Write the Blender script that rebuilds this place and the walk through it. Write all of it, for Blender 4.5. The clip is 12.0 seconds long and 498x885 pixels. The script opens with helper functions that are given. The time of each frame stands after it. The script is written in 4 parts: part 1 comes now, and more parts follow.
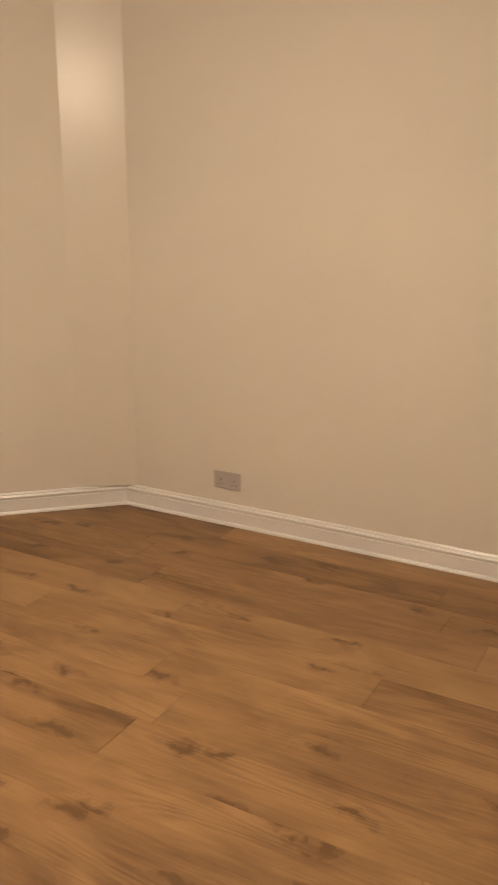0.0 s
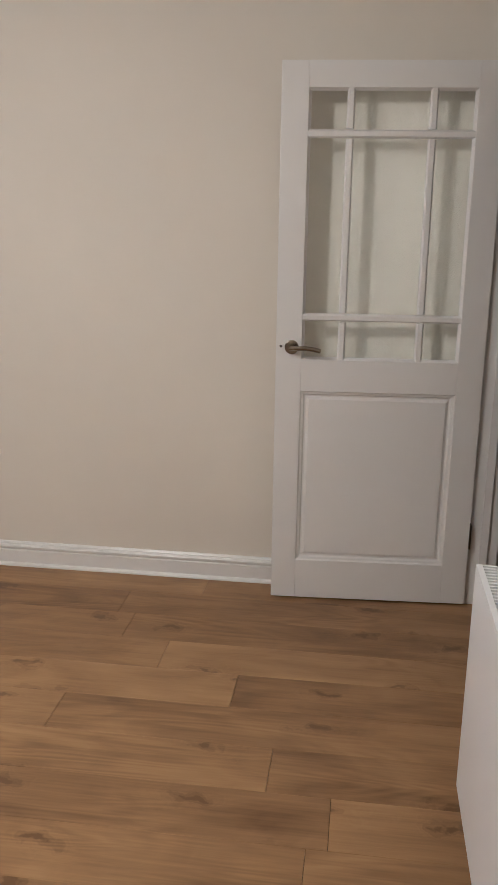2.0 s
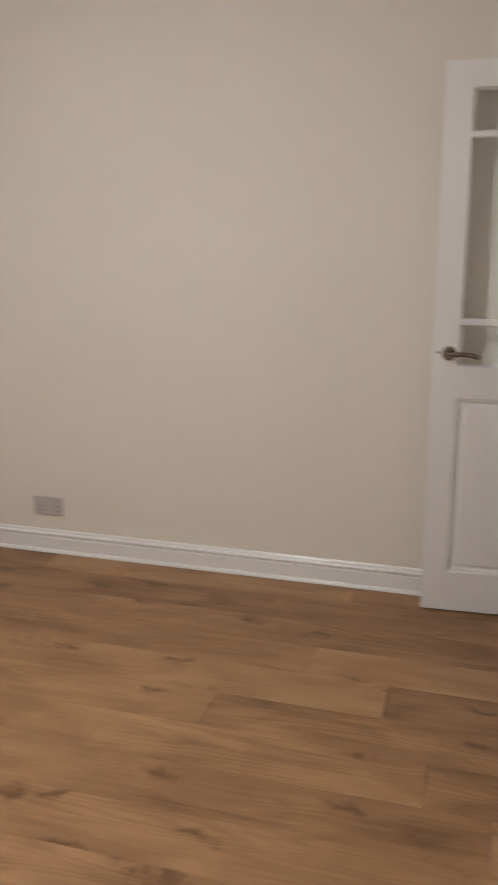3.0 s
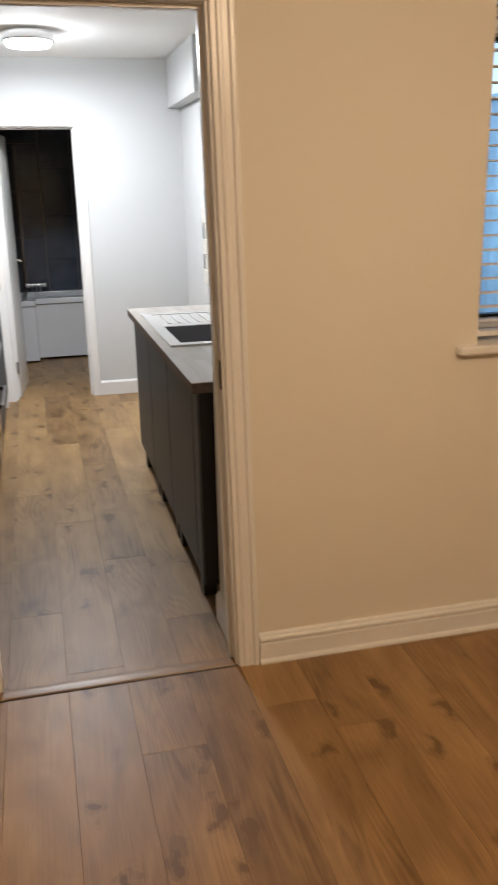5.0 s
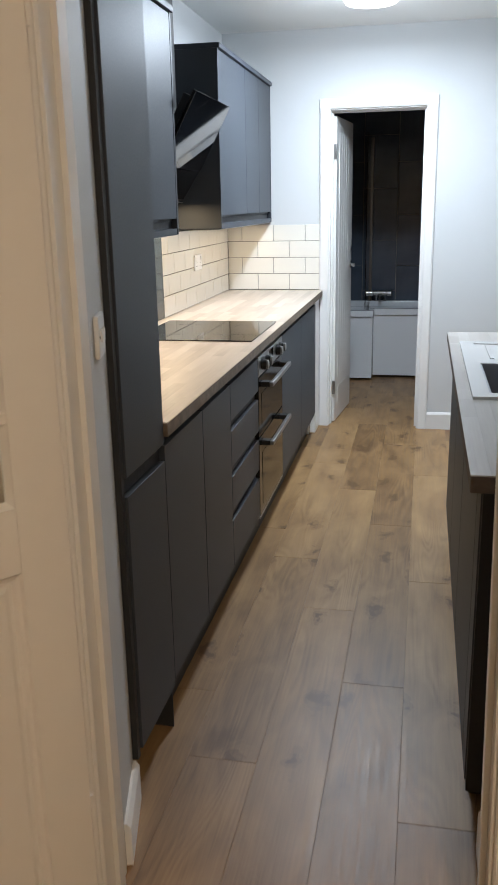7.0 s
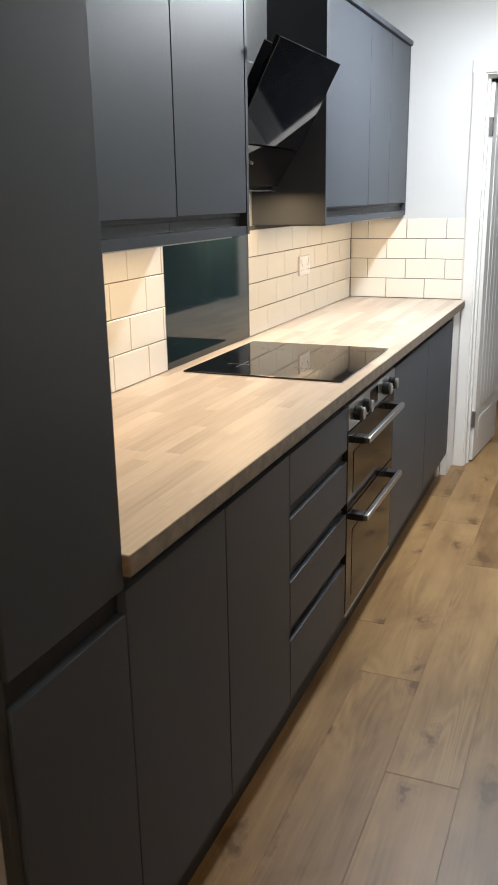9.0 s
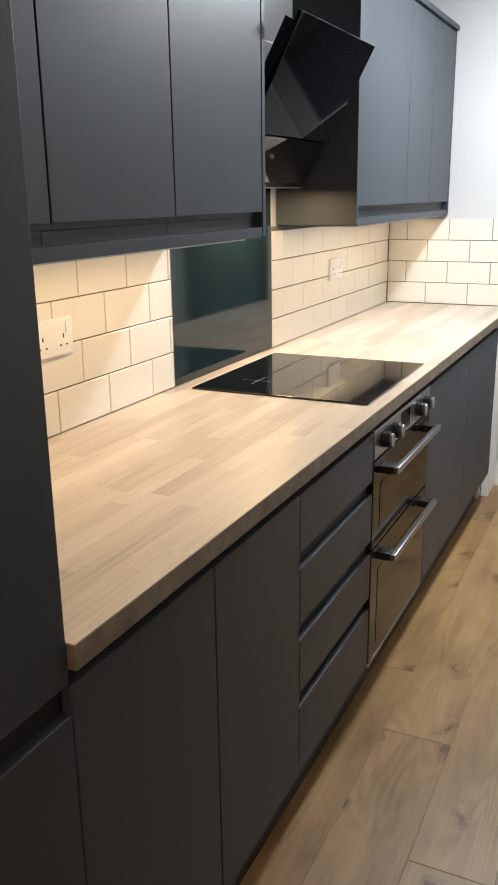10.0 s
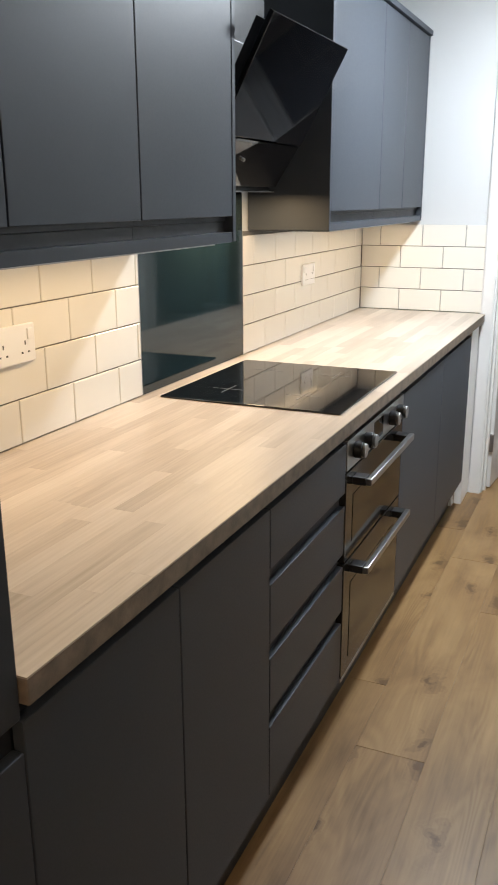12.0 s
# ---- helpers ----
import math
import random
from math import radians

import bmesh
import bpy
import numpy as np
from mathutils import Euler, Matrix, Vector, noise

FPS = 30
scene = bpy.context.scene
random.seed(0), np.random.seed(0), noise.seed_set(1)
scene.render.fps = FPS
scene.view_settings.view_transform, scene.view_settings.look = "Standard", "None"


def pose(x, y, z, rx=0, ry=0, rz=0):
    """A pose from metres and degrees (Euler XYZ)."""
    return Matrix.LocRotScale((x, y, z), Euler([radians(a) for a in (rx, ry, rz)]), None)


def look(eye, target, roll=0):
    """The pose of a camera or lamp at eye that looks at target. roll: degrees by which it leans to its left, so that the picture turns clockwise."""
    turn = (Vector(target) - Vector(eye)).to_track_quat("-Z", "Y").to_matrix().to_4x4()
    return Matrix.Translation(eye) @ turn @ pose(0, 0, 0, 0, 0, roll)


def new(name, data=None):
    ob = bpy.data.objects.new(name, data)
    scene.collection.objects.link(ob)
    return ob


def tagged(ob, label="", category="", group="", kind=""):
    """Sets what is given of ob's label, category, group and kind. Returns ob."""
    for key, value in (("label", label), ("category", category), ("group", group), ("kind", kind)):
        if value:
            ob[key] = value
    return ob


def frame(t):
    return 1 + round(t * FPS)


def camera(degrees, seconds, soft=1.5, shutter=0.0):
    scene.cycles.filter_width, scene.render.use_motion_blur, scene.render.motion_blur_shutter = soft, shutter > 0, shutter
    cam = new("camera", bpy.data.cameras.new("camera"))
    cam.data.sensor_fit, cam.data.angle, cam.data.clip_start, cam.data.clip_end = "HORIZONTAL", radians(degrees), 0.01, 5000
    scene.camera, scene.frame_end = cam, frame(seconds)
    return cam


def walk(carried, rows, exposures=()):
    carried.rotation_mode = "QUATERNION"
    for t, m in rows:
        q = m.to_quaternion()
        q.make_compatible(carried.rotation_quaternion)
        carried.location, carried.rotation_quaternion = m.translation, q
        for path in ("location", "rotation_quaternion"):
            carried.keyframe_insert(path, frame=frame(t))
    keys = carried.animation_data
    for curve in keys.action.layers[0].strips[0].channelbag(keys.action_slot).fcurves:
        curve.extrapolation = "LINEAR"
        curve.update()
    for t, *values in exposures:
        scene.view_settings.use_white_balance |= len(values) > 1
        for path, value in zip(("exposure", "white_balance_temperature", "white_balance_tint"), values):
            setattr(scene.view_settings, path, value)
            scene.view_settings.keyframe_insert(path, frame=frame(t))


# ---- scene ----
cam = camera(33.1, 12.0, soft=1.5, shutter=0.4)
PATH = [
    (0, (-0.601, -3.196, 1.474), (1.085, -2.265, 0.933), 0.3),
    (0.5, (-0.596, -3.237, 1.478), (1.18, -2.489, 0.945), 0.8),
    (1, (-0.588, -3.262, 1.465), (1.256, -2.69, 0.942), 0.7),
    (1.5, (-0.566, -3.281, 1.47), (1.326, -2.901, 0.947), 0.9),
    (2, (-0.548, -3.299, 1.467), (1.366, -3.039, 0.95), 0.8),
    (2.5, (-0.54, -3.279, 1.467), (1.372, -3.001, 0.951), 0.3),
    (2.7, (-0.536, -3.251, 1.451), (1.366, -2.908, 0.938), -0.0),
    (4.3, (-0.783, -2.848, 1.488), (0.098, -1.129, 0.969), -0.6),
    (4.5, (-0.693, -2.718, 1.554), (0.031, -0.947, 0.973), -0.9),
    (5, (-0.542, -2.447, 1.544), (-0.083, -0.588, 0.965), -1.2),
    (5.5, (-0.401, -2.178, 1.462), (-0.184, -0.27, 0.904), -1.2),
    (6, (-0.254, -1.933, 1.472), (-0.314, -0.012, 0.919), -1.2),
    (6.5, (-0.201, -1.646, 1.449), (-0.472, 0.259, 0.904), -0.9),
    (6.8, (-0.177, -1.456, 1.439), (-0.55, 0.433, 0.899), -0.6),
    (7, (-0.165, -1.358, 1.452), (-0.558, 0.525, 0.906), -1.1),
    (7.5, (-0.095, -1.065, 1.449), (-0.63, 0.787, 0.915), -1.3),
    (7.7, (-0.084, -0.964, 1.45), (-0.669, 0.87, 0.906), -1.0),
    (9.3, (-0.177, -0.252, 1.451), (-0.944, 1.507, 0.89), -0.9),
    (9.5, (-0.186, -0.172, 1.454), (-0.975, 1.578, 0.894), -0.8),
    (10, (-0.199, -0.078, 1.447), (-1.029, 1.651, 0.88), -0.8),
    (10.5, (-0.234, -0.021, 1.453), (-1.062, 1.709, 0.887), -0.0),
    (11, (-0.233, -0.005, 1.449), (-1.048, 1.734, 0.889), 0.1),
    (11.5, (-0.222, -0.014, 1.451), (-1.042, 1.724, 0.895), -0.1),
    (12, (-0.216, -0.017, 1.448), (-0.99, 1.74, 0.888), -0.2),
]
EXPOSURE = [(0.0, 1.48, 6600, 15), (0.3, 1.48, 6100, 14), (0.5, 1.48, 5750, 12), (1.0, 1.5, 5200, 10), (1.6, 1.5, 4900, 10), (2.7, 1.45, 4900, 10), (4.3, 1.25, 6300, 11), (5.0, 0.94, 7600, 16),
            (5.5, 0.8, 7100, 14), (7.0, 0.78, 6700, 11), (7.7, 0.82, 7000, 12), (9.3, 0.87, 7600, 14), (10.2, 0.87, 7550, 14), (11.2, 0.84, 7250, 13), (12.0, 0.84, 7250, 13)]
walk(cam, [(t, look(eye, target, roll)) for t, eye, target, roll in PATH], EXPOSURE)

# ---- light ----
world = bpy.data.worlds.new("dusk")
scene.world = world
world.use_nodes = True
wn = world.node_tree.nodes
sky = wn.new("ShaderNodeTexSky")
sky.sky_type = "NISHITA"
sky.sun_disc = False
sky.ozone_density, sky.dust_density = 7.0, 0.3
sky.sun_elevation, sky.sun_rotation = radians(47), radians(270)
wn["Background"].inputs["Strength"].default_value = 0.15
world.node_tree.links.new(sky.outputs[0], wn["Background"].inputs["Color"])


def area_lamp(name, m, watts, size, colour, size_y=None, spread=180, disk=False):
    d = bpy.data.lights.new(name, "AREA")
    d.energy, d.size, d.color, d.spread = watts, size, colour, radians(spread)
    d.shape = "DISK" if disk else "RECTANGLE"
    d.size_y = size_y or size
    ob = new(name, d)
    ob.matrix_world = m
    return ob


WARM, COOL, AMBER = (1.0, 0.80, 0.58), (0.70, 0.84, 1.0), (1.0, 0.77, 0.49)
ROOM_TOP, KITCHEN_TOP = 2.55, 2.465
bulb = bpy.data.lights.new("room_lamp", "POINT")
bulb.energy, bulb.color, bulb.shadow_soft_size = 18.0, WARM, 0.07
new("room_lamp", bulb).matrix_world = pose(0.45, -1.9, 2.32)
area_lamp("room_lamp_bowl", pose(0.45, -1.9, 2.24), 6.2, 0.22, WARM, disk=True)
area_lamp("kitchen_lamp", pose(-0.46, 3.15, 2.372), 29, 0.24, COOL, disk=True)
dome = bpy.data.lights.new("kitchen_lamp_sides", "POINT")
dome.energy, dome.color, dome.shadow_soft_size = 10.0, COOL, 0.05
new("kitchen_lamp_sides", dome).matrix_world = pose(-0.46, 3.15, 2.31)
sun = bpy.data.lights.new("overcast_sun", "SUN")
sun.energy, sun.angle, sun.color = 3.0, radians(20), (0.20, 0.56, 1.0)
new("overcast_sun", sun).matrix_world = look((-10, 0.4, 11), (0, 0, 0))
area_lamp("cabinet_light_a", pose(-1.24, 1.34, 1.331), 1.75, 0.10, AMBER, 1.2)
area_lamp("cabinet_light_b", pose(-1.24, 3.45, 1.331), 0.95, 0.10, AMBER, 1.2)
area_lamp("hood_light", pose(-1.33, 2.40, 1.460), 2.6, 0.10, AMBER, 0.4)


# ---- materials ----
def material(name, colour, rough=0.5, metal=0.0, coat=0.0, bump=0.0, bump_scale=60.0, vary=0.06, vary_scale=1.5, spec=0.5, each=0.0):
    m = bpy.data.materials.new(name)
    m.use_nodes = True
    n, l = m.node_tree.nodes, m.node_tree.links
    b = n["Principled BSDF"]
    b.inputs["Roughness"].default_value, b.inputs["Metallic"].default_value = rough, metal
    b.inputs["Coat Weight"].default_value, b.inputs["Specular IOR Level"].default_value = coat, spec
    tc = n.new("ShaderNodeTexCoord")
    big = n.new("ShaderNodeTexNoise")
    big.inputs["Scale"].default_value, big.inputs["Detail"].default_value = vary_scale, 4
    l.new(tc.outputs["Object"], big.inputs["Vector"])
    fine = n.new("ShaderNodeTexNoise")
    fine.inputs["Scale"].default_value, fine.inputs["Detail"].default_value = bump_scale, 3
    l.new(tc.outputs["Object"], fine.inputs["Vector"])
    ramp = n.new("ShaderNodeMapRange")
    ramp.inputs["From Min"].default_value, ramp.inputs["From Max"].default_value = 0.3, 0.7
    ramp.inputs["To Min"].default_value, ramp.inputs["To Max"].default_value = 1 - vary, 1 + vary
    l.new(big.outputs["Fac"], ramp.inputs["Value"])
    tone = n.new("ShaderNodeVectorMath")
    tone.operation = "SCALE"
    tone.inputs[0].default_value = colour
    l.new(ramp.outputs["Result"], tone.inputs["Scale"])
    last = tone.outputs[0]
    if each:
        info, span, per = n.new("ShaderNodeObjectInfo"), n.new("ShaderNodeMapRange"), n.new("ShaderNodeVectorMath")
        span.inputs["To Min"].default_value, span.inputs["To Max"].default_value = 1 - each, 1 + each
        l.new(info.outputs["Random"], span.inputs["Value"])
        per.operation = "SCALE"
        l.new(last, per.inputs[0])
        l.new(span.outputs["Result"], per.inputs["Scale"])
        last = per.outputs[0]
    l.new(last, b.inputs["Base Color"])
    rr = n.new("ShaderNodeMapRange")
    rr.inputs["To Min"].default_value, rr.inputs["To Max"].default_value = max(0.02, rough * 0.85), min(1, rough * 1.15)
    l.new(fine.outputs["Fac"], rr.inputs["Value"])
    l.new(rr.outputs["Result"], b.inputs["Roughness"])
    if bump:
        bp = n.new("ShaderNodeBump")
        bp.inputs["Strength"].default_value, bp.inputs["Distance"].default_value = bump, 0.002
        l.new(fine.outputs["Fac"], bp.inputs["Height"])
        l.new(bp.outputs["Normal"], b.inputs["Normal"])
    return m


def oak(name, dark, mid, light, rough, along="Y", random_from="Object Info", stave=False, spread=0.25, coat=0.0):
    """Oak with long grain along one axis, soft cathedral bands and a few knots."""
    m = bpy.data.materials.new(name)
    m.use_nodes = True
    n, l = m.node_tree.nodes, m.node_tree.links
    b = n["Principled BSDF"]
    tc = n.new("ShaderNodeTexCoord")
    info = n.new("ShaderNodeObjectInfo")
    rnd = info.outputs["Random"]
    shift = n.new("ShaderNodeVectorMath")
    shift.operation = "MULTIPLY_ADD"
    comb = n.new("ShaderNodeCombineXYZ")
    for k in range(3):
        l.new(rnd, comb.inputs[k])
    l.new(comb.outputs[0], shift.inputs[0])
    shift.inputs[1].default_value = (37.0, 91.0, 13.0)
    l.new(tc.outputs["Object"], shift.inputs[2])

    def stretched(sx, sy, sz):
        mp = n.new("ShaderNodeMapping")
        mp.inputs["Scale"].default_value = (sx, sy, sz) if along == "Y" else (sy, sx, sz)
        l.new(shift.outputs[0], mp.inputs["Vector"])
        return mp.outputs[0]

    def noise_at(vec, scale, detail, dist=0.0):
        t = n.new("ShaderNodeTexNoise")
        t.inputs["Scale"].default_value, t.inputs["Detail"].default_value, t.inputs["Distortion"].default_value = scale, detail, dist
        l.new(vec, t.inputs["Vector"])
        return t.outputs["Fac"]

    bands = noise_at(stretched(7.0, 0.55, 3), 1.6, 3, 0.9)
    grain = noise_at(stretched(150, 5, 60), 1.0, 4)
    blot = noise_at(stretched(6.0, 2.2, 1), 1.3, 4, 0.8)
    knots = n.new("ShaderNodeTexVoronoi")
    knots.voronoi_dimensions = "2D"
    knots.inputs["Scale"].default_value = 3.3
    wob = n.new("ShaderNodeTexNoise")
    wob.inputs["Scale"].default_value, wob.inputs["Detail"].default_value = 13, 5
    l.new(shift.outputs[0], wob.inputs["Vector"])
    bent = n.new("ShaderNodeVectorMath")
    bent.operation = "MULTIPLY_ADD"
    l.new(wob.outputs["Color"], bent.inputs[0])
    bent.inputs[1].default_value = (0.24, 0.20, 0.0)
    l.new(stretched(1.9, 0.80, 1), bent.inputs[2])
    l.new(bent.outputs[0], knots.inputs["Vector"])
    pick = n.new("ShaderNodeSeparateColor")
    l.new(knots.outputs["Color"], pick.inputs[0])
    chosen = n.new("ShaderNodeMath")
    chosen.operation = "GREATER_THAN"
    l.new(pick.outputs[0], chosen.inputs[0])
    chosen.inputs[1].default_value = 0.5
    kr = n.new("ShaderNodeMapRange")
    kr.inputs["From Min"].default_value, kr.inputs["From Max"].default_value = 0.0, 0.24
    kr.inputs["To Min"].default_value, kr.inputs["To Max"].default_value = 0.0 if not stave else 0.8, 1.0
    kr.interpolation_type = "SMOOTHSTEP"
    l.new(knots.outputs["Distance"], kr.inputs["Value"])

    def calc(op, a, c):
        q = n.new("ShaderNodeMath")
        q.operation = op
        for k, v in enumerate((a, c)):
            if isinstance(v, (int, float)):
                q.inputs[k].default_value = v
            else:
                l.new(v, q.inputs[k])
        return q.outputs[0]

    wb, wg, wl = (0.20, 0.34, 0.16) if stave else (0.25, 0.18, 0.46)
    mix = calc("ADD", calc("MULTIPLY", bands, wb), 0.53 - 0.5 * (wb + wg + wl))
    mix = calc("ADD", mix, calc("MULTIPLY", grain, wg))
    mix = calc("ADD", mix, calc("MULTIPLY", blot, wl))
    mix = calc("ADD", mix, calc("MULTIPLY", calc("SUBTRACT", rnd, 0.5), spread))
    mix = calc("SUBTRACT", mix, calc("MULTIPLY", calc("MULTIPLY", calc("SUBTRACT", 1.0, kr.outputs["Result"]), chosen.outputs[0]), 0.17))
    core = calc("MAXIMUM", calc("SUBTRACT", 1.0, calc("MULTIPLY", knots.outputs["Distance"], 13.0)), 0.0)
    mix = calc("SUBTRACT", mix, calc("MULTIPLY", calc("MULTIPLY", core, chosen.outputs[0]), 0.0 if stave else 0.16))
    if not stave:
        # growth rings drawn out into cathedral figures, and tight rings round the knots
        figure = noise_at(stretched(6.0, 0.62, 1), 1.3, 1.5, 0.35)
        arcs = calc("SINE", calc("ADD", calc("MULTIPLY", figure, 105.0), calc("MULTIPLY", grain, 1.6)), 0.0)
        where = noise_at(stretched(4.0, 1.3, 1), 1.1, 1)
        mask = n.new("ShaderNodeMapRange")
        mask.inputs["From Min"].default_value, mask.inputs["From Max"].default_value = 0.46, 0.62
        l.new(where, mask.inputs["Value"])
        mix = calc("ADD", mix, calc("MULTIPLY", calc("MULTIPLY", arcs, mask.outputs["Result"]), 0.036))
        near = calc("MAXIMUM", calc("SUBTRACT", 1.0, calc("MULTIPLY", knots.outputs["Distance"], 2.6)), 0.0)
        loops = calc("SINE", calc("MULTIPLY", knots.outputs["Distance"], 75.0), 0.0)
        mix = calc("ADD", mix, calc("MULTIPLY", calc("MULTIPLY", loops, near), calc("MULTIPLY", chosen.outputs[0], 0.035)))
    ramp = n.new("ShaderNodeValToRGB")
    ramp.color_ramp.elements[0].position, ramp.color_ramp.elements[0].color = 0.33, (*dark, 1)
    ramp.color_ramp.elements[1].position, ramp.color_ramp.elements[1].color = 0.76, (*light, 1)
    e = ramp.color_ramp.elements.new(0.55)
    e.color = (*mid, 1)
    l.new(mix, ramp.inputs["Fac"])
    l.new(ramp.outputs["Color"], b.inputs["Base Color"])
    rr = n.new("ShaderNodeMapRange")
    rr.inputs["To Min"].default_value, rr.inputs["To Max"].default_value = rough - 0.08, rough + 0.12
    l.new(grain, rr.inputs["Value"])
    l.new(rr.outputs["Result"], b.inputs["Roughness"])
    bp = n.new("ShaderNodeBump")
    bp.inputs["Strength"].default_value, bp.inputs["Distance"].default_value = 0.12, 0.001
    b.inputs["Coat Weight"].default_value, b.inputs["Coat Roughness"].default_value = coat, 0.34
    l.new(grain, bp.inputs["Height"])
    l.new(bp.outputs["Normal"], b.inputs["Normal"])
    return m


def glass(name, tint, rough=0.0):
    m = bpy.data.materials.new(name)
    m.use_nodes = True
    b = m.node_tree.nodes["Principled BSDF"]
    b.inputs["Base Color"].default_value = (*tint, 1)
    b.inputs["Transmission Weight"].default_value, b.inputs["Roughness"].default_value, b.inputs["IOR"].default_value = 1, rough, 1.45
    return m


def glowing(name, colour, strength):
    m = bpy.data.materials.new(name)
    m.use_nodes = True
    b = m.node_tree.nodes["Principled BSDF"]
    b.inputs["Base Color"].default_value = (0.8, 0.8, 0.8, 1)
    b.inputs["Emission Color"].default_value, b.inputs["Emission Strength"].default_value = (*colour, 1), strength
    return m


ROOM_PAINT = material("room_paint", (0.755, 0.71, 0.625), 0.75, bump=0.10, bump_scale=160, vary=0.03, vary_scale=0.8)
# wall colour made glossy, for the added board that carries the light streak
HIGHLIGHT_PAINT = material("highlight_paint", (0.755, 0.71, 0.625), 0.30, vary=0.03, vary_scale=0.8, spec=0.5)
KITCHEN_PAINT = material("kitchen_paint", (0.59, 0.60, 0.60), 0.6, bump=0.10, bump_scale=160, vary=0.02, vary_scale=0.8)
CEILING = material("ceiling_paint", (0.8, 0.8, 0.78), 0.8, bump=0.08, bump_scale=140, vary=0.02)
GLOSS = material("white_gloss", (0.80, 0.79, 0.77), 0.30, vary=0.015)
PLASTIC = material("white_plastic", (0.78, 0.78, 0.78), 0.35, vary=0.01)
SOCKET = material("brushed_plate", (0.50, 0.46, 0.44), 0.4, vary=0.02)
UPVC = material("white_upvc", (0.8, 0.81, 0.82), 0.3, vary=0.01)
FLOOR = oak("oak_floor", (0.140, 0.071, 0.026), (0.312, 0.177, 0.074), (0.450, 0.278, 0.124), 0.42, spread=0.16, coat=0.0)
JOINT = material("floor_joint", (0.06, 0.03, 0.015), 0.8)
STRIP = oak("oak_strip", (0.15, 0.085, 0.04), (0.28, 0.17, 0.09), (0.38, 0.25, 0.14), 0.34, along="X", coat=0.15)
WORKTOP = oak("oak_staves", (0.34, 0.275, 0.215), (0.52, 0.44, 0.365), (0.64, 0.57, 0.49), 0.36, stave=True, spread=0.20)
WORKTOP_R = oak("grey_staves", (0.42, 0.38, 0.34), (0.53, 0.49, 0.45), (0.63, 0.60, 0.56), 0.33, stave=True, spread=0.2)
# edges of the sink-side worktop, much darker than its staves
DARK_EDGE_R = material("grey_dark_edge", (0.115, 0.088, 0.07), 0.6, bump=0.3, bump_scale=220, vary=0.3, vary_scale=30)
# end grain, also used on the front edge with its shade in the colour
SHADED_EDGE = material("shaded_edge_grain", (0.20, 0.155, 0.115), 0.6, bump=0.3, bump_scale=220, vary=0.3, vary_scale=30)
GREY = material("graphite_lacquer", (0.044, 0.052, 0.064), 0.46, bump=0.02, bump_scale=200, vary=0.04, vary_scale=1.2, spec=0.36)
CARCASS = material("graphite_carcass", (0.028, 0.030, 0.033), 0.5, vary=0.04)
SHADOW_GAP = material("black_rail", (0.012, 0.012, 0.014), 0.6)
TILE = material("cream_tile", (0.76, 0.73, 0.66), 0.12, bump=0.03, bump_scale=14, vary=0.02, vary_scale=3)
GROUT = material("grey_grout", (0.16, 0.15, 0.135), 0.9, bump=0.3, bump_scale=300)
STEEL = material("brushed_steel", (0.36, 0.355, 0.35), 0.32, metal=1.0, vary=0.05, bump=0.05, bump_scale=400)
CHROME = material("chrome", (0.75, 0.75, 0.76), 0.10, metal=1.0, vary=0.02)
NICKEL = material("antique_nickel", (0.30, 0.26, 0.21), 0.25, metal=1.0, vary=0.05)
HINGE = material("dark_steel", (0.16, 0.15, 0.14), 0.35, metal=1.0)
BLACK_GLASS = material("black_glass", (0.006, 0.006, 0.007), 0.04, vary=0.0)
SPLASH_GLASS = material("smoked_splashback", (0.010, 0.021, 0.025), 0.06, vary=0.0, spec=0.4)
OVEN_GLASS = material("oven_glass", (0.020, 0.018, 0.017), 0.10, metal=0.0, vary=0.02, spec=0.32)
OVEN_WINDOW = material("oven_window", (0.008, 0.008, 0.008), 0.06, vary=0.0, spec=0.3)
BLACK = material("black_plastic", (0.012, 0.012, 0.013), 0.4)
MARK = material("hob_print", (0.16, 0.16, 0.16), 0.4)
PANE = glass("clear_pane", (0.96, 0.98, 0.97))
SCREEN = glass("shower_glass", (0.88, 0.95, 0.94))
RADIATOR = material("radiator_enamel", (0.80, 0.81, 0.82), 0.3, bump=0.03, bump_scale=90, vary=0.01)
SLATE = material("dark_slate_tile", (0.078, 0.096, 0.125), 0.16, bump=0.12, bump_scale=26, vary=0.25, vary_scale=4)
SLATE_GROUT = material("pale_grout", (0.32, 0.30, 0.27), 0.8)
ACRYLIC = material("bath_acrylic", (0.80, 0.81, 0.83), 0.14, vary=0.01)
SINK = material("white_ceramic", (0.80, 0.80, 0.79), 0.18, vary=0.01)
BASIN = material("grey_basin", (0.24, 0.25, 0.28), 0.35)
SLAT = material("blind_slat", (0.84, 0.83, 0.81), 0.45, vary=0.03)
TAPE = material("blind_tape", (0.80, 0.77, 0.74), 0.9, bump=0.3, bump_scale=500)
FENCE = material("weathered_fence", (0.46, 0.50, 0.52), 0.9, bump=0.4, bump_scale=60, vary=0.15, vary_scale=5, each=0.16)
GROUND = material("concrete_yard", (0.22, 0.22, 0.21), 0.9, bump=0.5, bump_scale=30, vary=0.15)
RENDER_WALL = material("outer_render", (0.45, 0.43, 0.40), 0.9, bump=0.5, bump_scale=60, vary=0.1)
DIFFUSER = glowing("lamp_diffuser", (0.90, 0.96, 1.0), 3.2)
LED = glowing("cabinet_led", (1.0, 0.78, 0.48), 6.0)


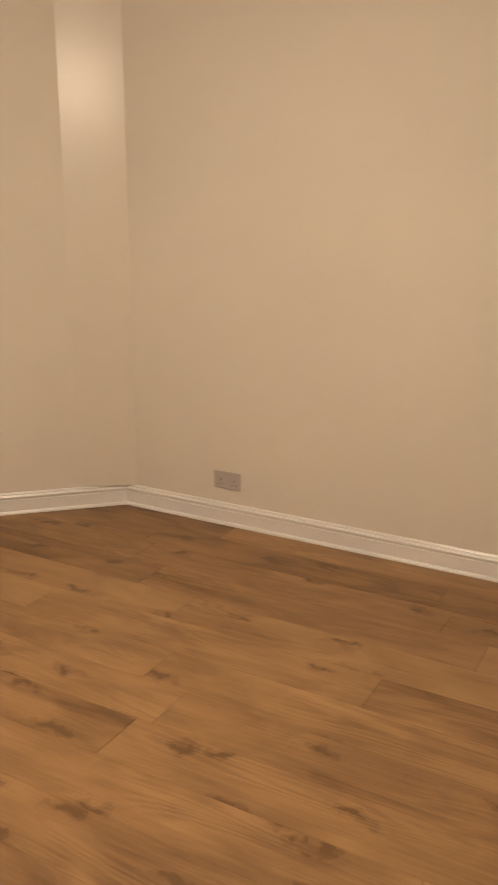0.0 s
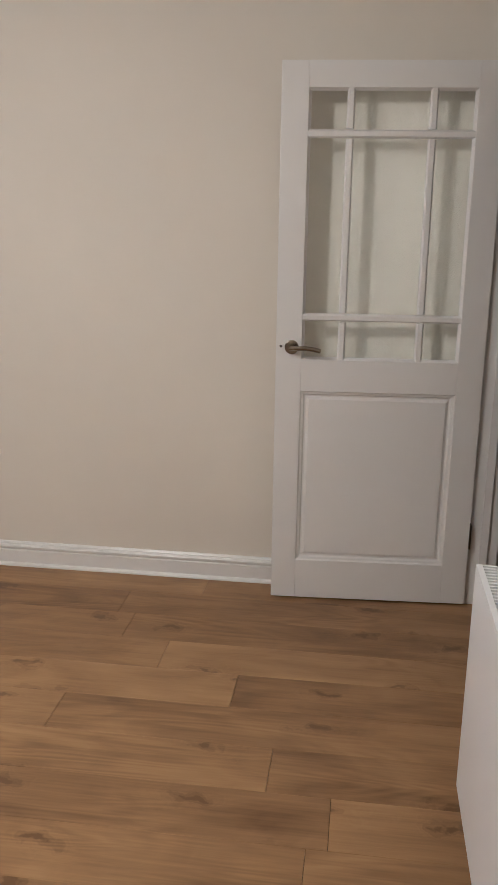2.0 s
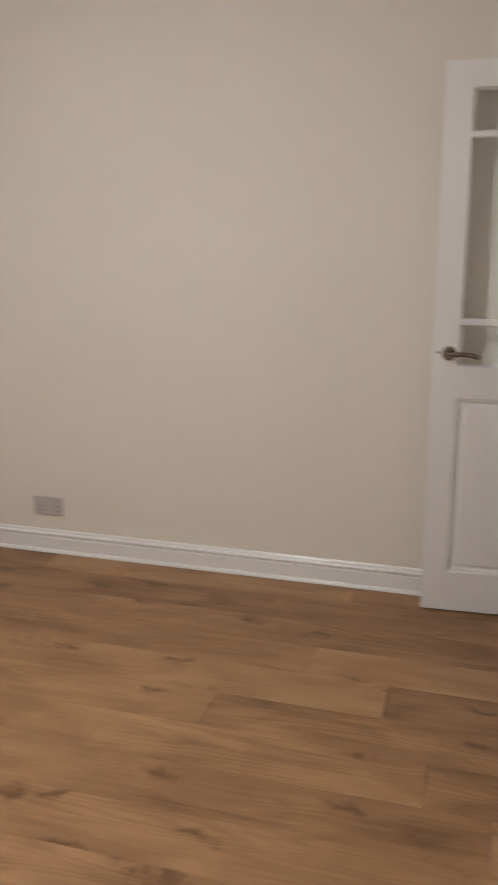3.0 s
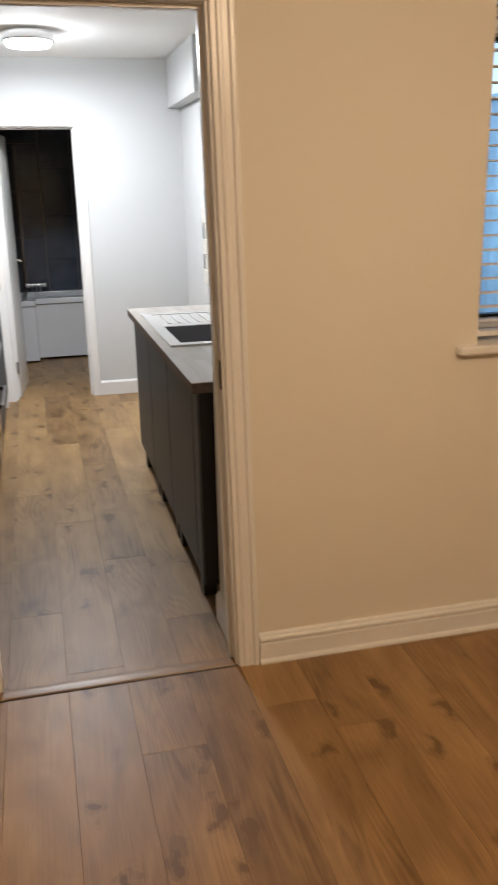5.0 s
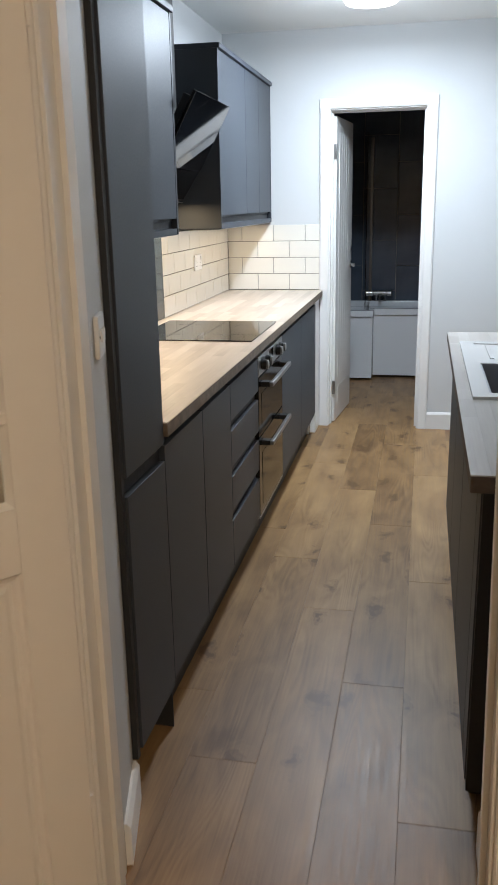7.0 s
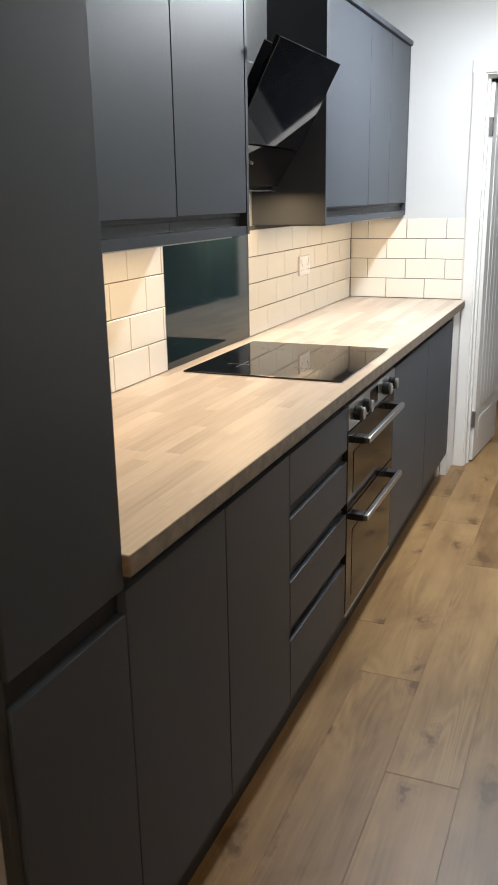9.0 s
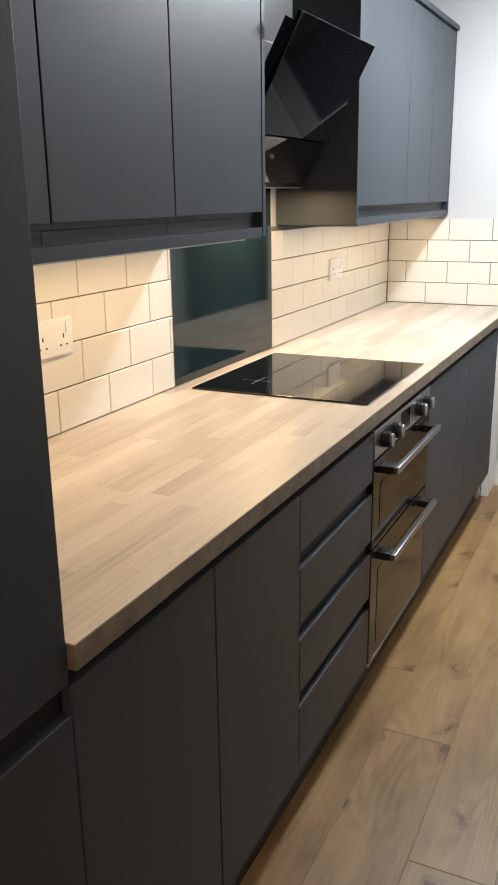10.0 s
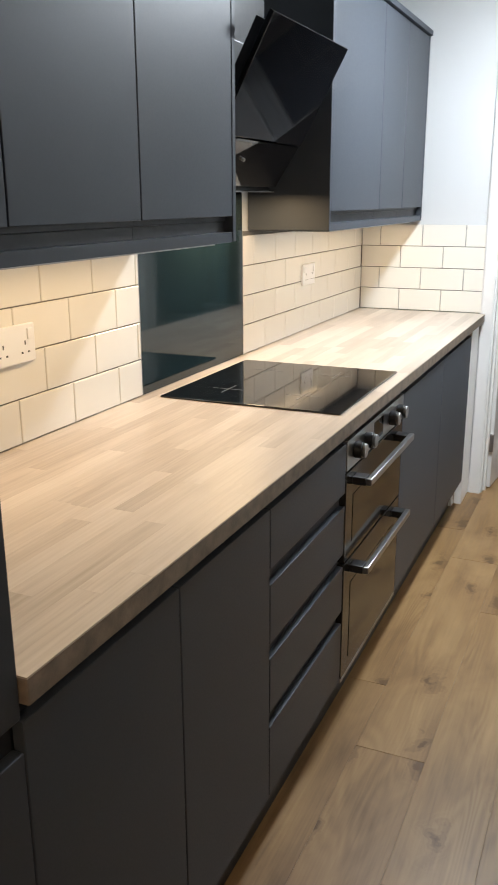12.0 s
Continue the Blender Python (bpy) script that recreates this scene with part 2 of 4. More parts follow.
# ---- builders ----
def solid(lo, hi, bevel=0.0, bm=None, segments=2):
    """A block between two corners, its edges rounded."""
    bm = bm or bmesh.new()
    made = bmesh.ops.create_cube(bm, size=1)["verts"]
    for v in made:
        v.co = Vector([(lo[k] + hi[k]) / 2 + v.co[k] * (hi[k] - lo[k]) for k in range(3)])
    if bevel:
        edges = list({e for v in made for e in v.link_edges})
        bmesh.ops.bevel(bm, geom=edges, offset=bevel, segments=segments, profile=0.5, affect="EDGES")
    return bm


def cylinder(p, q, radius, sides=20, bm=None, radius2=None, bevel=0.0):
    sides = max(sides, 20)
    bm = bm or bmesh.new()
    p, q = Vector(p), Vector(q)
    turn = (q - p).to_track_quat("Z", "Y").to_matrix().to_4x4()
    made = bmesh.ops.create_cone(bm, cap_ends=True, segments=sides, radius1=radius, radius2=radius if radius2 is None else radius2,
                                 depth=(q - p).length, matrix=Matrix.Translation((p + q) / 2) @ turn)["verts"]
    if bevel:
        rims = [e for e in {e for v in made for e in v.link_edges} if any(len(f.verts) > 4 for f in e.link_faces)]
        bmesh.ops.bevel(bm, geom=rims, offset=bevel, segments=2, profile=0.5, affect="EDGES")
    return bm


def swept(profile, p, q, out, up=(0, 0, 1), bm=None, mitre_p=0.0, mitre_q=0.0):
    """A moulding: the profile's points (out, up) run from p to q; mitres lengthen each end with the distance out."""
    bm = bm or bmesh.new()
    p, q, out, up = Vector(p), Vector(q), Vector(out), Vector(up)
    way = (q - p).normalized()
    a = [bm.verts.new(p + out * o + up * u + way * (mitre_p * o)) for o, u in profile]
    b = [bm.verts.new(q + out * o + up * u + way * (mitre_q * o)) for o, u in profile]
    k = len(profile)
    for i in range(k):
        bm.faces.new((a[i], a[(i + 1) % k], b[(i + 1) % k], b[i]))
    bm.faces.new(a[::-1])
    bm.faces.new(b)
    bmesh.ops.recalc_face_normals(bm, faces=bm.faces)
    return bm


def tube(points, radius, sides=20):
    """A round bar bent through the points."""
    bm = bmesh.new()
    rings = []
    pts = [Vector(p) for p in points]
    for i, p in enumerate(pts):
        d = (pts[min(i + 1, len(pts) - 1)] - pts[max(i - 1, 0)]).normalized()
        side = d.cross(Vector((0, 0, 1)))
        side = side.normalized() if side.length > 0.01 else Vector((1, 0, 0))
        top = side.cross(d)
        rings.append([bm.verts.new(p + (side * math.cos(2 * math.pi * k / sides) + top * math.sin(2 * math.pi * k / sides)) * radius) for k in range(sides)])
    for r, s in zip(rings, rings[1:]):
        for k in range(sides):
            bm.faces.new((r[k], r[(k + 1) % sides], s[(k + 1) % sides], s[k]))
    bm.faces.new(rings[0][::-1])
    bm.faces.new(rings[-1])
    bmesh.ops.recalc_face_normals(bm, faces=bm.faces)
    return bm


def mesh_object(name, bm, mat, smooth=True):
    me = bpy.data.meshes.new(name)
    bm.to_mesh(me)
    bm.free()
    me.materials.append(mat)
    if smooth:
        me.shade_smooth()
        me.set_sharp_from_angle(angle=radians(20))
    return new(name, me)


def part(name, bm, mat, parent, label=""):
    ob = mesh_object(name, bm, mat)
    ob.parent = parent
    return tagged(ob, label) if label else ob


def thing(name, label, category, m=None, group=""):
    ob = new(name)
    ob.empty_display_size = 0.1
    ob.matrix_world = m or Matrix.Identity(4)
    return tagged(ob, label, category, group)


def structure(name, bm, mat, label="", category=""):
    return tagged(mesh_object(name, bm, mat), label, category, kind="structure")


# ---- plan ----
EAST, SOUTH, WEST = 2.674, -3.74, -2.3
BEND, CORNER = (2.0, 0.0), (2.674, -0.674)
K_WEST, K_EAST, K_NORTH = -1.437, 0.62, 4.15
DOOR_L, DOOR_R, DOOR_TOP = -0.773, 0.0, 2.03
BATH_NORTH = 6.46
NIB_A, NIB_B = (-0.776, 0.113), (-0.836, 0.352)

# the east side of the kitchen door frame leans out of plumb
LEAN = -0.018


def leaned(bm, from_x=None):
    for v in bm.verts:
        if from_x is None or v.co.x > from_x:
            v.co.x += LEAN * v.co.z
    return bm


# ---- large structure ----
def boxes(*pairs):
    bm = bmesh.new()
    for lo, hi in pairs:
        solid(lo, hi, bm=bm)
    return bm


WIN_L, WIN_R, SILL, WIN_TOP = 0.835, 1.775, 1.045, 2.36
TH = 0.26
bm = boxes(((WEST - 0.1, 0, -0.05), (DOOR_L - 0.03, 0.11, ROOM_TOP)),
           ((DOOR_L - 0.03, 0, DOOR_TOP + 0.03), (DOOR_R + 0.03, 0.11, ROOM_TOP)),
           ((DOOR_R + 0.03, 0, -0.05), (K_EAST + 0.05, 0.11, ROOM_TOP)),
           ((K_EAST + 0.05, 0, -0.05), (WIN_L, TH, ROOM_TOP)),
           ((WIN_L, 0, -0.05), (WIN_R, TH, SILL - 0.03)),
           ((WIN_L, 0, WIN_TOP), (WIN_R, TH, ROOM_TOP)),
           ((WIN_R, 0, -0.05), (2.5, TH, ROOM_TOP)))
for v in bm.verts:
    if abs(v.co.x - DOOR_R - 0.03) < 0.001:
        v.co.x += LEAN * v.co.z
wall_north = structure("wall_north", bm, ROOM_PAINT, "cream painted plaster wall with doorway and window", "wall")
bm = bmesh.new()
lo = [bm.verts.new((x, y, -0.05)) for x, y in (BEND, CORNER, (2.9, -0.674), (2.9, 0.0))]
hi = [bm.verts.new((v.co.x, v.co.y, ROOM_TOP)) for v in lo]
for i in range(4):
    bm.faces.new((lo[i], lo[(i + 1) % 4], hi[(i + 1) % 4], hi[i]))
bm.faces.new(lo)
bm.faces.new(hi)
bmesh.ops.recalc_face_normals(bm, faces=bm.faces)
structure("wall_diagonal", bm, ROOM_PAINT, "cream painted angled corner wall", "wall")
structure("wall_east", solid((EAST, SOUTH - 0.4, -0.05), (EAST + 0.2, -0.674, ROOM_TOP)), ROOM_PAINT, "plain cream painted plaster wall", "wall")
# board added for the bright streak by the corner, angled to mirror the room lamp
bm = solid((0, 0, 0.108), (0.310, 0.08, ROOM_TOP - 0.002), 0.001)
bmesh.ops.transform(bm, matrix=pose(CORNER[0] - 0.172, CORNER[1] + 0.172, 0, 0, 0, -53.6), verts=bm.verts)
structure("highlight_board", bm, HIGHLIGHT_PAINT, "added glossy cream board, turned to show a streak of lamp light", "boxing")
HALL_L, HALL_R = 1.83, 2.592
structure("wall_south", boxes(
    ((WEST - 0.1, SOUTH - 0.11, -0.05), (HALL_L - 0.03, SOUTH, ROOM_TOP)),
    ((HALL_L - 0.03, SOUTH - 0.11, DOOR_TOP + 0.03), (HALL_R + 0.03, SOUTH, ROOM_TOP)),
    ((HALL_R + 0.03, SOUTH - 0.11, -0.05), (EAST, SOUTH, ROOM_TOP))), ROOM_PAINT, "cream painted wall behind the radiator", "wall")
structure("wall_west", solid((WEST - 0.1, SOUTH, -0.05), (WEST, 0, ROOM_TOP)), ROOM_PAINT, "plain cream painted wall", "wall")
structure("wall_hall", boxes(((HALL_L - 0.6, SOUTH - 1.2, -0.05), (EAST, SOUTH - 1.1, ROOM_TOP)),
                             ((HALL_L - 0.7, SOUTH - 1.2, -0.05), (HALL_L - 0.6, SOUTH - 0.11, ROOM_TOP)),
                             ((EAST, SOUTH - 1.2, -0.05), (EAST + 0.1, SOUTH - 0.4, ROOM_TOP))), ROOM_PAINT, "plain hall wall", "wall")
structure("ceiling", boxes(((WEST - 0.1, SOUTH - 1.2, ROOM_TOP), (EAST + 0.2, TH, ROOM_TOP + 0.1))), CEILING, "white painted ceiling", "ceiling")
structure("subfloor", boxes(((WEST, SOUTH - 1.2, -0.06), (EAST, 0.02, -0.0105)), ((K_WEST, 0.02, -0.06), (K_EAST, BATH_NORTH, -0.0105))), JOINT, "dark underlay beneath the boards", "floor")
# kitchen and bathroom shell
bm = boxes(((K_WEST - 0.2, 0.11, -0.05), (K_WEST, BATH_NORTH, KITCHEN_TOP)), ((K_WEST, 0.113, -0.05), (NIB_B[0], 0.352, KITCHEN_TOP)))
for v in bm.verts:
    if v.co.x > K_WEST + 0.1 and v.co.y < 0.2:
        v.co.x = NIB_A[0]
structure("wall_kitchen_west", bm, KITCHEN_PAINT, "white painted kitchen wall", "wall")
structure("wall_kitchen_east", boxes(((K_EAST, 0.11, -0.05), (K_EAST + 0.16, BATH_NORTH, KITCHEN_TOP)),
                                     ((0.02, 0.11, -0.05), (K_EAST, 0.33, KITCHEN_TOP))), KITCHEN_PAINT, "white painted kitchen wall", "wall")
B_L, B_R, B_TOP = -0.758, -0.180, 2.0
structure("wall_kitchen_north", boxes(
    ((K_WEST, K_NORTH, -0.05), (B_L - 0.02, K_NORTH + 0.1, KITCHEN_TOP)),
    ((B_L - 0.02, K_NORTH, B_TOP + 0.02), (B_R + 0.02, K_NORTH + 0.1, KITCHEN_TOP)),
    ((B_R + 0.02, K_NORTH, -0.05), (K_EAST, K_NORTH + 0.1, KITCHEN_TOP))), KITCHEN_PAINT, "white painted end wall of the kitchen", "wall")
structure("ceiling_kitchen", boxes(((K_WEST - 0.2, 0.11, KITCHEN_TOP), (K_EAST + 0.16, BATH_NORTH + 0.1, KITCHEN_TOP + 0.1))), CEILING, "white painted kitchen ceiling", "ceiling")
structure("wall_bathroom_north", boxes(((K_WEST, BATH_NORTH, -0.05), (K_EAST, BATH_NORTH + 0.1, KITCHEN_TOP))), SLATE_GROUT, "bathroom wall behind the dark tiles", "wall")
structure("bulkhead", solid((0.52, 3.1, 2.13), (K_EAST - 0.002, K_NORTH - 0.002, KITCHEN_TOP - 0.002), 0.004), KITCHEN_PAINT, "white boxed-in pipe bulkhead under the ceiling", "bulkhead")

# ---- skirting, linings, architraves ----
SKIRT = [(0, 0), (0.028, 0), (0.028, 0.006), (0.024, 0.013), (0.018, 0.016), (0.018, 0.070), (0.012, 0.073), (0.012, 0.078), (0.019, 0.081), (0.020, 0.088), (0.017, 0.093),
         (0.010, 0.095), (0.010, 0.100), (0.006, 0.106), (0, 0.107)]
PLAIN_SKIRT = [(0, 0), (0.016, 0), (0.016, 0.098), (0.007, 0.112), (0, 0.112)]
ARCH = [(0, 0), (0.010, 0), (0.014, 0.004), (0.014, 0.016), (0.019, 0.022), (0.019, 0.030), (0.015, 0.034), (0.015, 0.050), (0.022, 0.056), (0.022, 0.066), (0.016, 0.072), (0, 0.072)]
PLAIN_ARCH = [(0, 0), (0.012, 0), (0.016, 0.006), (0.016, 0.052), (0.010, 0.060), (0, 0.060)]
T8 = math.tan(radians(22.5))


def skirting(name, p, q, out, profile, a=0.0, b=0.0):
    structure(name, swept(profile, (*p, 0), (*q, 0), out, mitre_p=a, mitre_q=b), GLOSS, "white moulded skirting board", "skirting board")


R2 = math.sqrt(0.5)
skirting("baseboard_north", (0.082, 0), BEND, (0, -1, 0), SKIRT, 0, -T8)
skirting("baseboard_diagonal", BEND, CORNER, (-R2, -R2, 0), SKIRT, T8, -T8)
skirting("baseboard_east", CORNER, (EAST, SOUTH), (-1, 0, 0), SKIRT, T8, 0)
skirting("baseboard_south", (HALL_L - 0.082, SOUTH), (WEST, SOUTH), (0, 1, 0), SKIRT)
skirting("baseboard_north_west", (WEST, 0), (DOOR_L - 0.082, 0), (0, -1, 0), SKIRT)
skirting("baseboard_kitchen_nib_west", (NIB_A[0] - 0.006, NIB_A[1] + 0.02), NIB_B, (0.970, 0.2435, 0), PLAIN_SKIRT)
skirting("baseboard_kitchen_nib_east", (0.02, 0.112), (0.02, 0.33), (-1, 0, 0), PLAIN_SKIRT)
skirting("baseboard_kitchen_north", (B_R + 0.065, K_NORTH), (0.60, K_NORTH), (0, -1, 0), PLAIN_SKIRT)
skirting("baseboard_kitchen_corner", (-0.84, K_NORTH), (B_L - 0.062, K_NORTH), (0, -1, 0), PLAIN_SKIRT)


def door_frame(name, left, right, top, y, depth, out, profile, reveal=0.008, lean=False):
    """Lining through the wall, stops and moulded architraves on the side that out points to."""
    f = tagged(new(name), "white gloss painted door frame with moulded architrave", "door frame", kind="structure")
    y2 = y - out * depth
    mid = (left + right) / 2

    def piece(kind, bm):
        part(kind, leaned(bm, mid) if lean else bm, GLOSS, f)

    for a, b in ((left - 0.028, left), (right, right + 0.028)):
        piece("jamb", solid((a, min(y, y2), 0), (b, max(y, y2), top), 0.002))
    piece("head", solid((left - 0.028, min(y, y2), top), (right + 0.028, max(y, y2), top + 0.028), 0.002))
    ys = sorted((y - out * 0.045, y - out * 0.075))
    piece("stop", solid((left, ys[0], 0), (left + 0.012, ys[1], top - 0.012), 0.001))
    piece("stop", solid((right - 0.012, ys[0], 0), (right, ys[1], top - 0.012), 0.001))
    piece("stop", solid((left, ys[0], top - 0.012), (right, ys[1], top), 0.001))
    w = profile[-1][1]
    o = (0, out, 0)
    piece("architrave", swept(profile, (left - reveal, y, 0), (left - reveal, y, top + reveal), o, (-1, 0, 0)))
    piece("architrave", swept(profile, (right + reveal, y, 0), (right + reveal, y, top + reveal), o, (1, 0, 0)))
    piece("architrave", swept(profile, (left - reveal - w, y, top + reveal), (right + reveal + w, y, top + reveal), o, (0, 0, 1)))
    return f


frame_kitchen = door_frame("doorframe_1", DOOR_L, DOOR_R, DOOR_TOP, -0.002, 0.114, -1, ARCH, lean=True)
part("strike_plate", leaned(solid((-0.003, 0.012, 0.955), (0.001, 0.036, 1.045), 0.001)), HINGE, frame_kitchen, "dark metal strike plate")
door_frame("doorframe_2", HALL_L, HALL_R, DOOR_TOP, SOUTH + 0.002, 0.114, 1, ARCH)
frame_bath = door_frame("doorframe_3", B_L, B_R, B_TOP, K_NORTH - 0.002, 0.104, -1, PLAIN_ARCH)
threshold = structure("threshold", swept([(-0.027, 0), (0.027, 0), (0.024, 0.003), (0.012, 0.005), (-0.012, 0.005), (-0.024, 0.003)], (DOOR_L, 0.024, 0), (DOOR_R, 0.024, 0), (0, 1, 0)), STRIP, "oak threshold strip between two floors", "threshold")


# ---- doors ----
def lever(parent, x, y, z, side, way):
    """Lever on a round rose; side: which face; way: along x."""
    h = part("handle", cylinder((x, y, z), (x, y + side * 0.009, z), 0.026, 28, bevel=0.003), NICKEL, parent, "antique nickel lever handle on a round rose")
    part("lever", tube([(x, y + side * 0.008, z), (x, y + side * 0.040, z), (x + way * 0.012, y + side * 0.050, z + 0.001), (x + way * 0.05, y + side * 0.050, z + 0.003),
                        (x + way * 0.080, y + side * 0.049, z - 0.001), (x + way * 0.106, y + side * 0.047, z - 0.007)], 0.0085), NICKEL, h)
    return h


GLAZING_BAR = [(-0.008, -0.0135), (-0.015, -0.008), (-0.015, 0.008), (-0.008, 0.0135), (0.008, 0.0135), (0.015, 0.008), (0.015, -0.008), (0.008, -0.0135)]


def glazed_door(name, m, label, hinge=None):
    """Half-glazed door, hinged at x = 0; its leaf runs along +x."""
    d = thing(name, label, "door", m)
    d["kind"] = "structure"
    w, h, t = 0.762, 1.981, 0.0175
    z0 = 0.008
    st = 0.095
    part("stile", solid((0, -t, z0), (st, t, z0 + h), 0.002), GLOSS, d)
    part("stile", solid((w - st, -t, z0), (w, t, z0 + h), 0.002), GLOSS, d)
    for a, b in ((0, 0.167), (0.845, 0.964), (1.902, h + z0)):
        part("rail", solid((st, -t, max(a, z0)), (w - st, t, b), 0.001), GLOSS, d)
    for x in (0.240, 0.522):
        for a, b in ((0.964, 1.103), (1.137, 1.737), (1.771, 1.902)):
            part("glazing_bar", swept(GLAZING_BAR,
                                      (x, 0, a), (x, 0, b), (0, 1, 0), (1, 0, 0)), GLOSS, d)
    for z in (1.120, 1.754):
        part("glazing_bar", swept(GLAZING_BAR,
                                  (st, 0, z), (w - st, 0, z), (0, 1, 0), (0, 0, 1)), GLOSS, d)
    xs, zs = (st, 0.240, 0.522, w - st), (0.964, 1.120, 1.754, 1.902)
    for i in range(3):
        for j in range(3):
            p = part("pane", solid((xs[i], -0.002, zs[j]), (xs[i + 1], 0.002, zs[j + 1])), PANE, d)
            p.visible_shadow = False
    bead = [(0, 0), (0.010, 0), (0, 0.009)]
    for s in (-1, 1):
        y = s * 0.004
        part("bead", swept(bead, (st, y, 0.964), (w - st, y, 0.964), (0, s, 0), (0, 0, 1)), GLOSS, d)
        part("bead", swept(bead, (st, y, 1.902), (w - st, y, 1.902), (0, s, 0), (0, 0, -1)), GLOSS, d)
        part("bead", swept(bead, (st, y, 0.964), (st, y, 1.902), (0, s, 0), (1, 0, 0)), GLOSS, d)
        part("bead", swept(bead, (w - st, y, 0.964), (w - st, y, 1.902), (0, s, 0), (-1, 0, 0)), GLOSS, d)
    # raised and fielded panel
    bm = bmesh.new()
    outer = (st, 0.167, w - st, 0.845)
    for s in (-1, 1):
        loops = []
        for inset, y in ((0.0, t - 0.001), (0.004, 0.0125), (0.011, 0.0105), (0.016, 0.003), (0.022, 0.003), (0.032, 0.0095)):
            loops.append([bm.verts.new((x, s * y, z)) for x, z in ((outer[0] + inset, outer[1] + inset), (outer[2] - inset, outer[1] + inset),
                                                                 (outer[2] - inset, outer[3] - inset), (outer[0] + inset, outer[3] - inset))])
        for r, q in zip(loops, loops[1:]):
            for k in range(4):
                bm.faces.new((r[k], r[(k + 1) % 4], q[(k + 1) % 4], q[k]))
        bm.faces.new(loops[-1])
    bmesh.ops.recalc_face_normals(bm, faces=bm.faces)
    part("panel", bm, GLOSS, d)
    for s in (1,):
        lever(d, w - 0.058, s * t, 1.010, s, -1)
        part("privacy_pin", cylinder((w - 0.018, s * t, 1.012), (w - 0.018, s * (t + 0.0015), 1.012), 0.005, 12), HINGE, d)
    for z in (0.24, 1.72):
        part("hinge", solid((-0.006, -t, z), (0.0015, t + 0.004, z + 0.10), 0.001), hinge or HINGE, d, "butt hinge")
    return d


glazed_door("door_1", pose(DOOR_L - 0.010, -0.045, 0, 0, 0, 232.5), "white half-glazed panelled door standing open into the room", GLOSS)
glazed_door("door_2", pose(2.588, -3.737, 0, 0, 0, 93.6), "white half-glazed panelled door standing open against the wall")

door_b = thing("door_3", "white panelled bathroom door standing open, chrome lever", "door", pose(B_L + 0.012, K_NORTH + 0.085, 0, 0, 0, 84.5))
door_b["kind"] = "structure"
part("leaf", solid((0, -0.017, 0.008), (0.565, 0.017, 1.975), 0.002), GLOSS, door_b)
for s in (-1, 1):
    for k in range(5):
        x = 0.09 + k * 0.078
        part("plank_panel", solid((x, s * 0.0165 - 0.003, 0.30), (x + 0.072, s * 0.0165 + 0.003, 1.88), 0.0025), GLOSS, door_b)
    part("plank_panel", solid((0.09, s * 0.0165 - 0.003, 0.12), (0.474, s * 0.0165 + 0.003, 0.24), 0.0025), GLOSS, door_b)
    hb = part("handle", cylinder((0.51, s * 0.017, 1.03), (0.51, s * 0.026, 1.03), 0.026, 24, bevel=0.003), CHROME, door_b, "chrome lever handle")
    part("lever", tube([(0.51, s * 0.02, 1.03), (0.51, s * 0.055, 1.03), (0.50, s * 0.062, 1.03), (0.40, s * 0.062, 1.03)], 0.009), CHROME, hb)
    part("lock_turn", cylinder((0.51, s * 0.017, 1.14), (0.51, s * 0.028, 1.14), 0.018, 20, bevel=0.002), CHROME, door_b)
for z in (0.20, 1.72):
    part("hinge", solid((-0.012, -0.019, z), (0.004, 0.016, z + 0.09), 0.001), STEEL, door_b)

# ---- window with blind ----
win = tagged(new("window_1"), "white plastic framed window with top light, dusk outside", "window", kind="structure")
WY = 0.15
for lo, hi in (((WIN_L, WY, SILL), (WIN_L + 0.06, WY + 0.065, WIN_TOP)), ((WIN_R - 0.145, WY, SILL), (WIN_R, WY + 0.065, WIN_TOP)), ((1.085, WY, SILL + 0.06), (1.150, WY + 0.065, 1.985)), ((1.085, WY, 2.07), (1.150, WY + 0.065, WIN_TOP - 0.06)),
               ((WIN_L + 0.06, WY, SILL), (WIN_R - 0.145, WY + 0.065, SILL + 0.06)), ((WIN_L + 0.06, WY, WIN_TOP - 0.06), (WIN_R - 0.145, WY + 0.065, WIN_TOP)),
               ((WIN_L + 0.06, WY, 1.985), (WIN_R - 0.145, WY + 0.065, 2.07))):
    part("window_frame", solid(lo, hi, 0.006), UPVC, win)
for a, b in ((SILL + 0.06, 1.985), (2.07, WIN_TOP - 0.06)):
    for l, r in ((WIN_L + 0.06, 1.085), (1.150, WIN_R - 0.145)):
        g = part("pane", solid((l, WY + 0.028, a), (r, WY + 0.034, b)), PANE, win)
        g.visible_shadow = False
        for lo, hi in (((l, WY + 0.012, a), (l + 0.010, WY + 0.05, b)), ((r - 0.010, WY + 0.012, a), (r, WY + 0.05, b)),
                       ((l + 0.010, WY + 0.012, a), (r - 0.010, WY + 0.05, a + 0.010)), ((l + 0.010, WY + 0.012, b - 0.010), (r - 0.010, WY + 0.05, b))):
            part("gasket", solid(lo, hi), BLACK, win, "dark rubber gasket")
part("window_sill", solid((WIN_L - 0.075, -0.035, SILL - 0.03), (WIN_R + 0.065, WY, SILL), 0.008), GLOSS, win, "white painted window board")

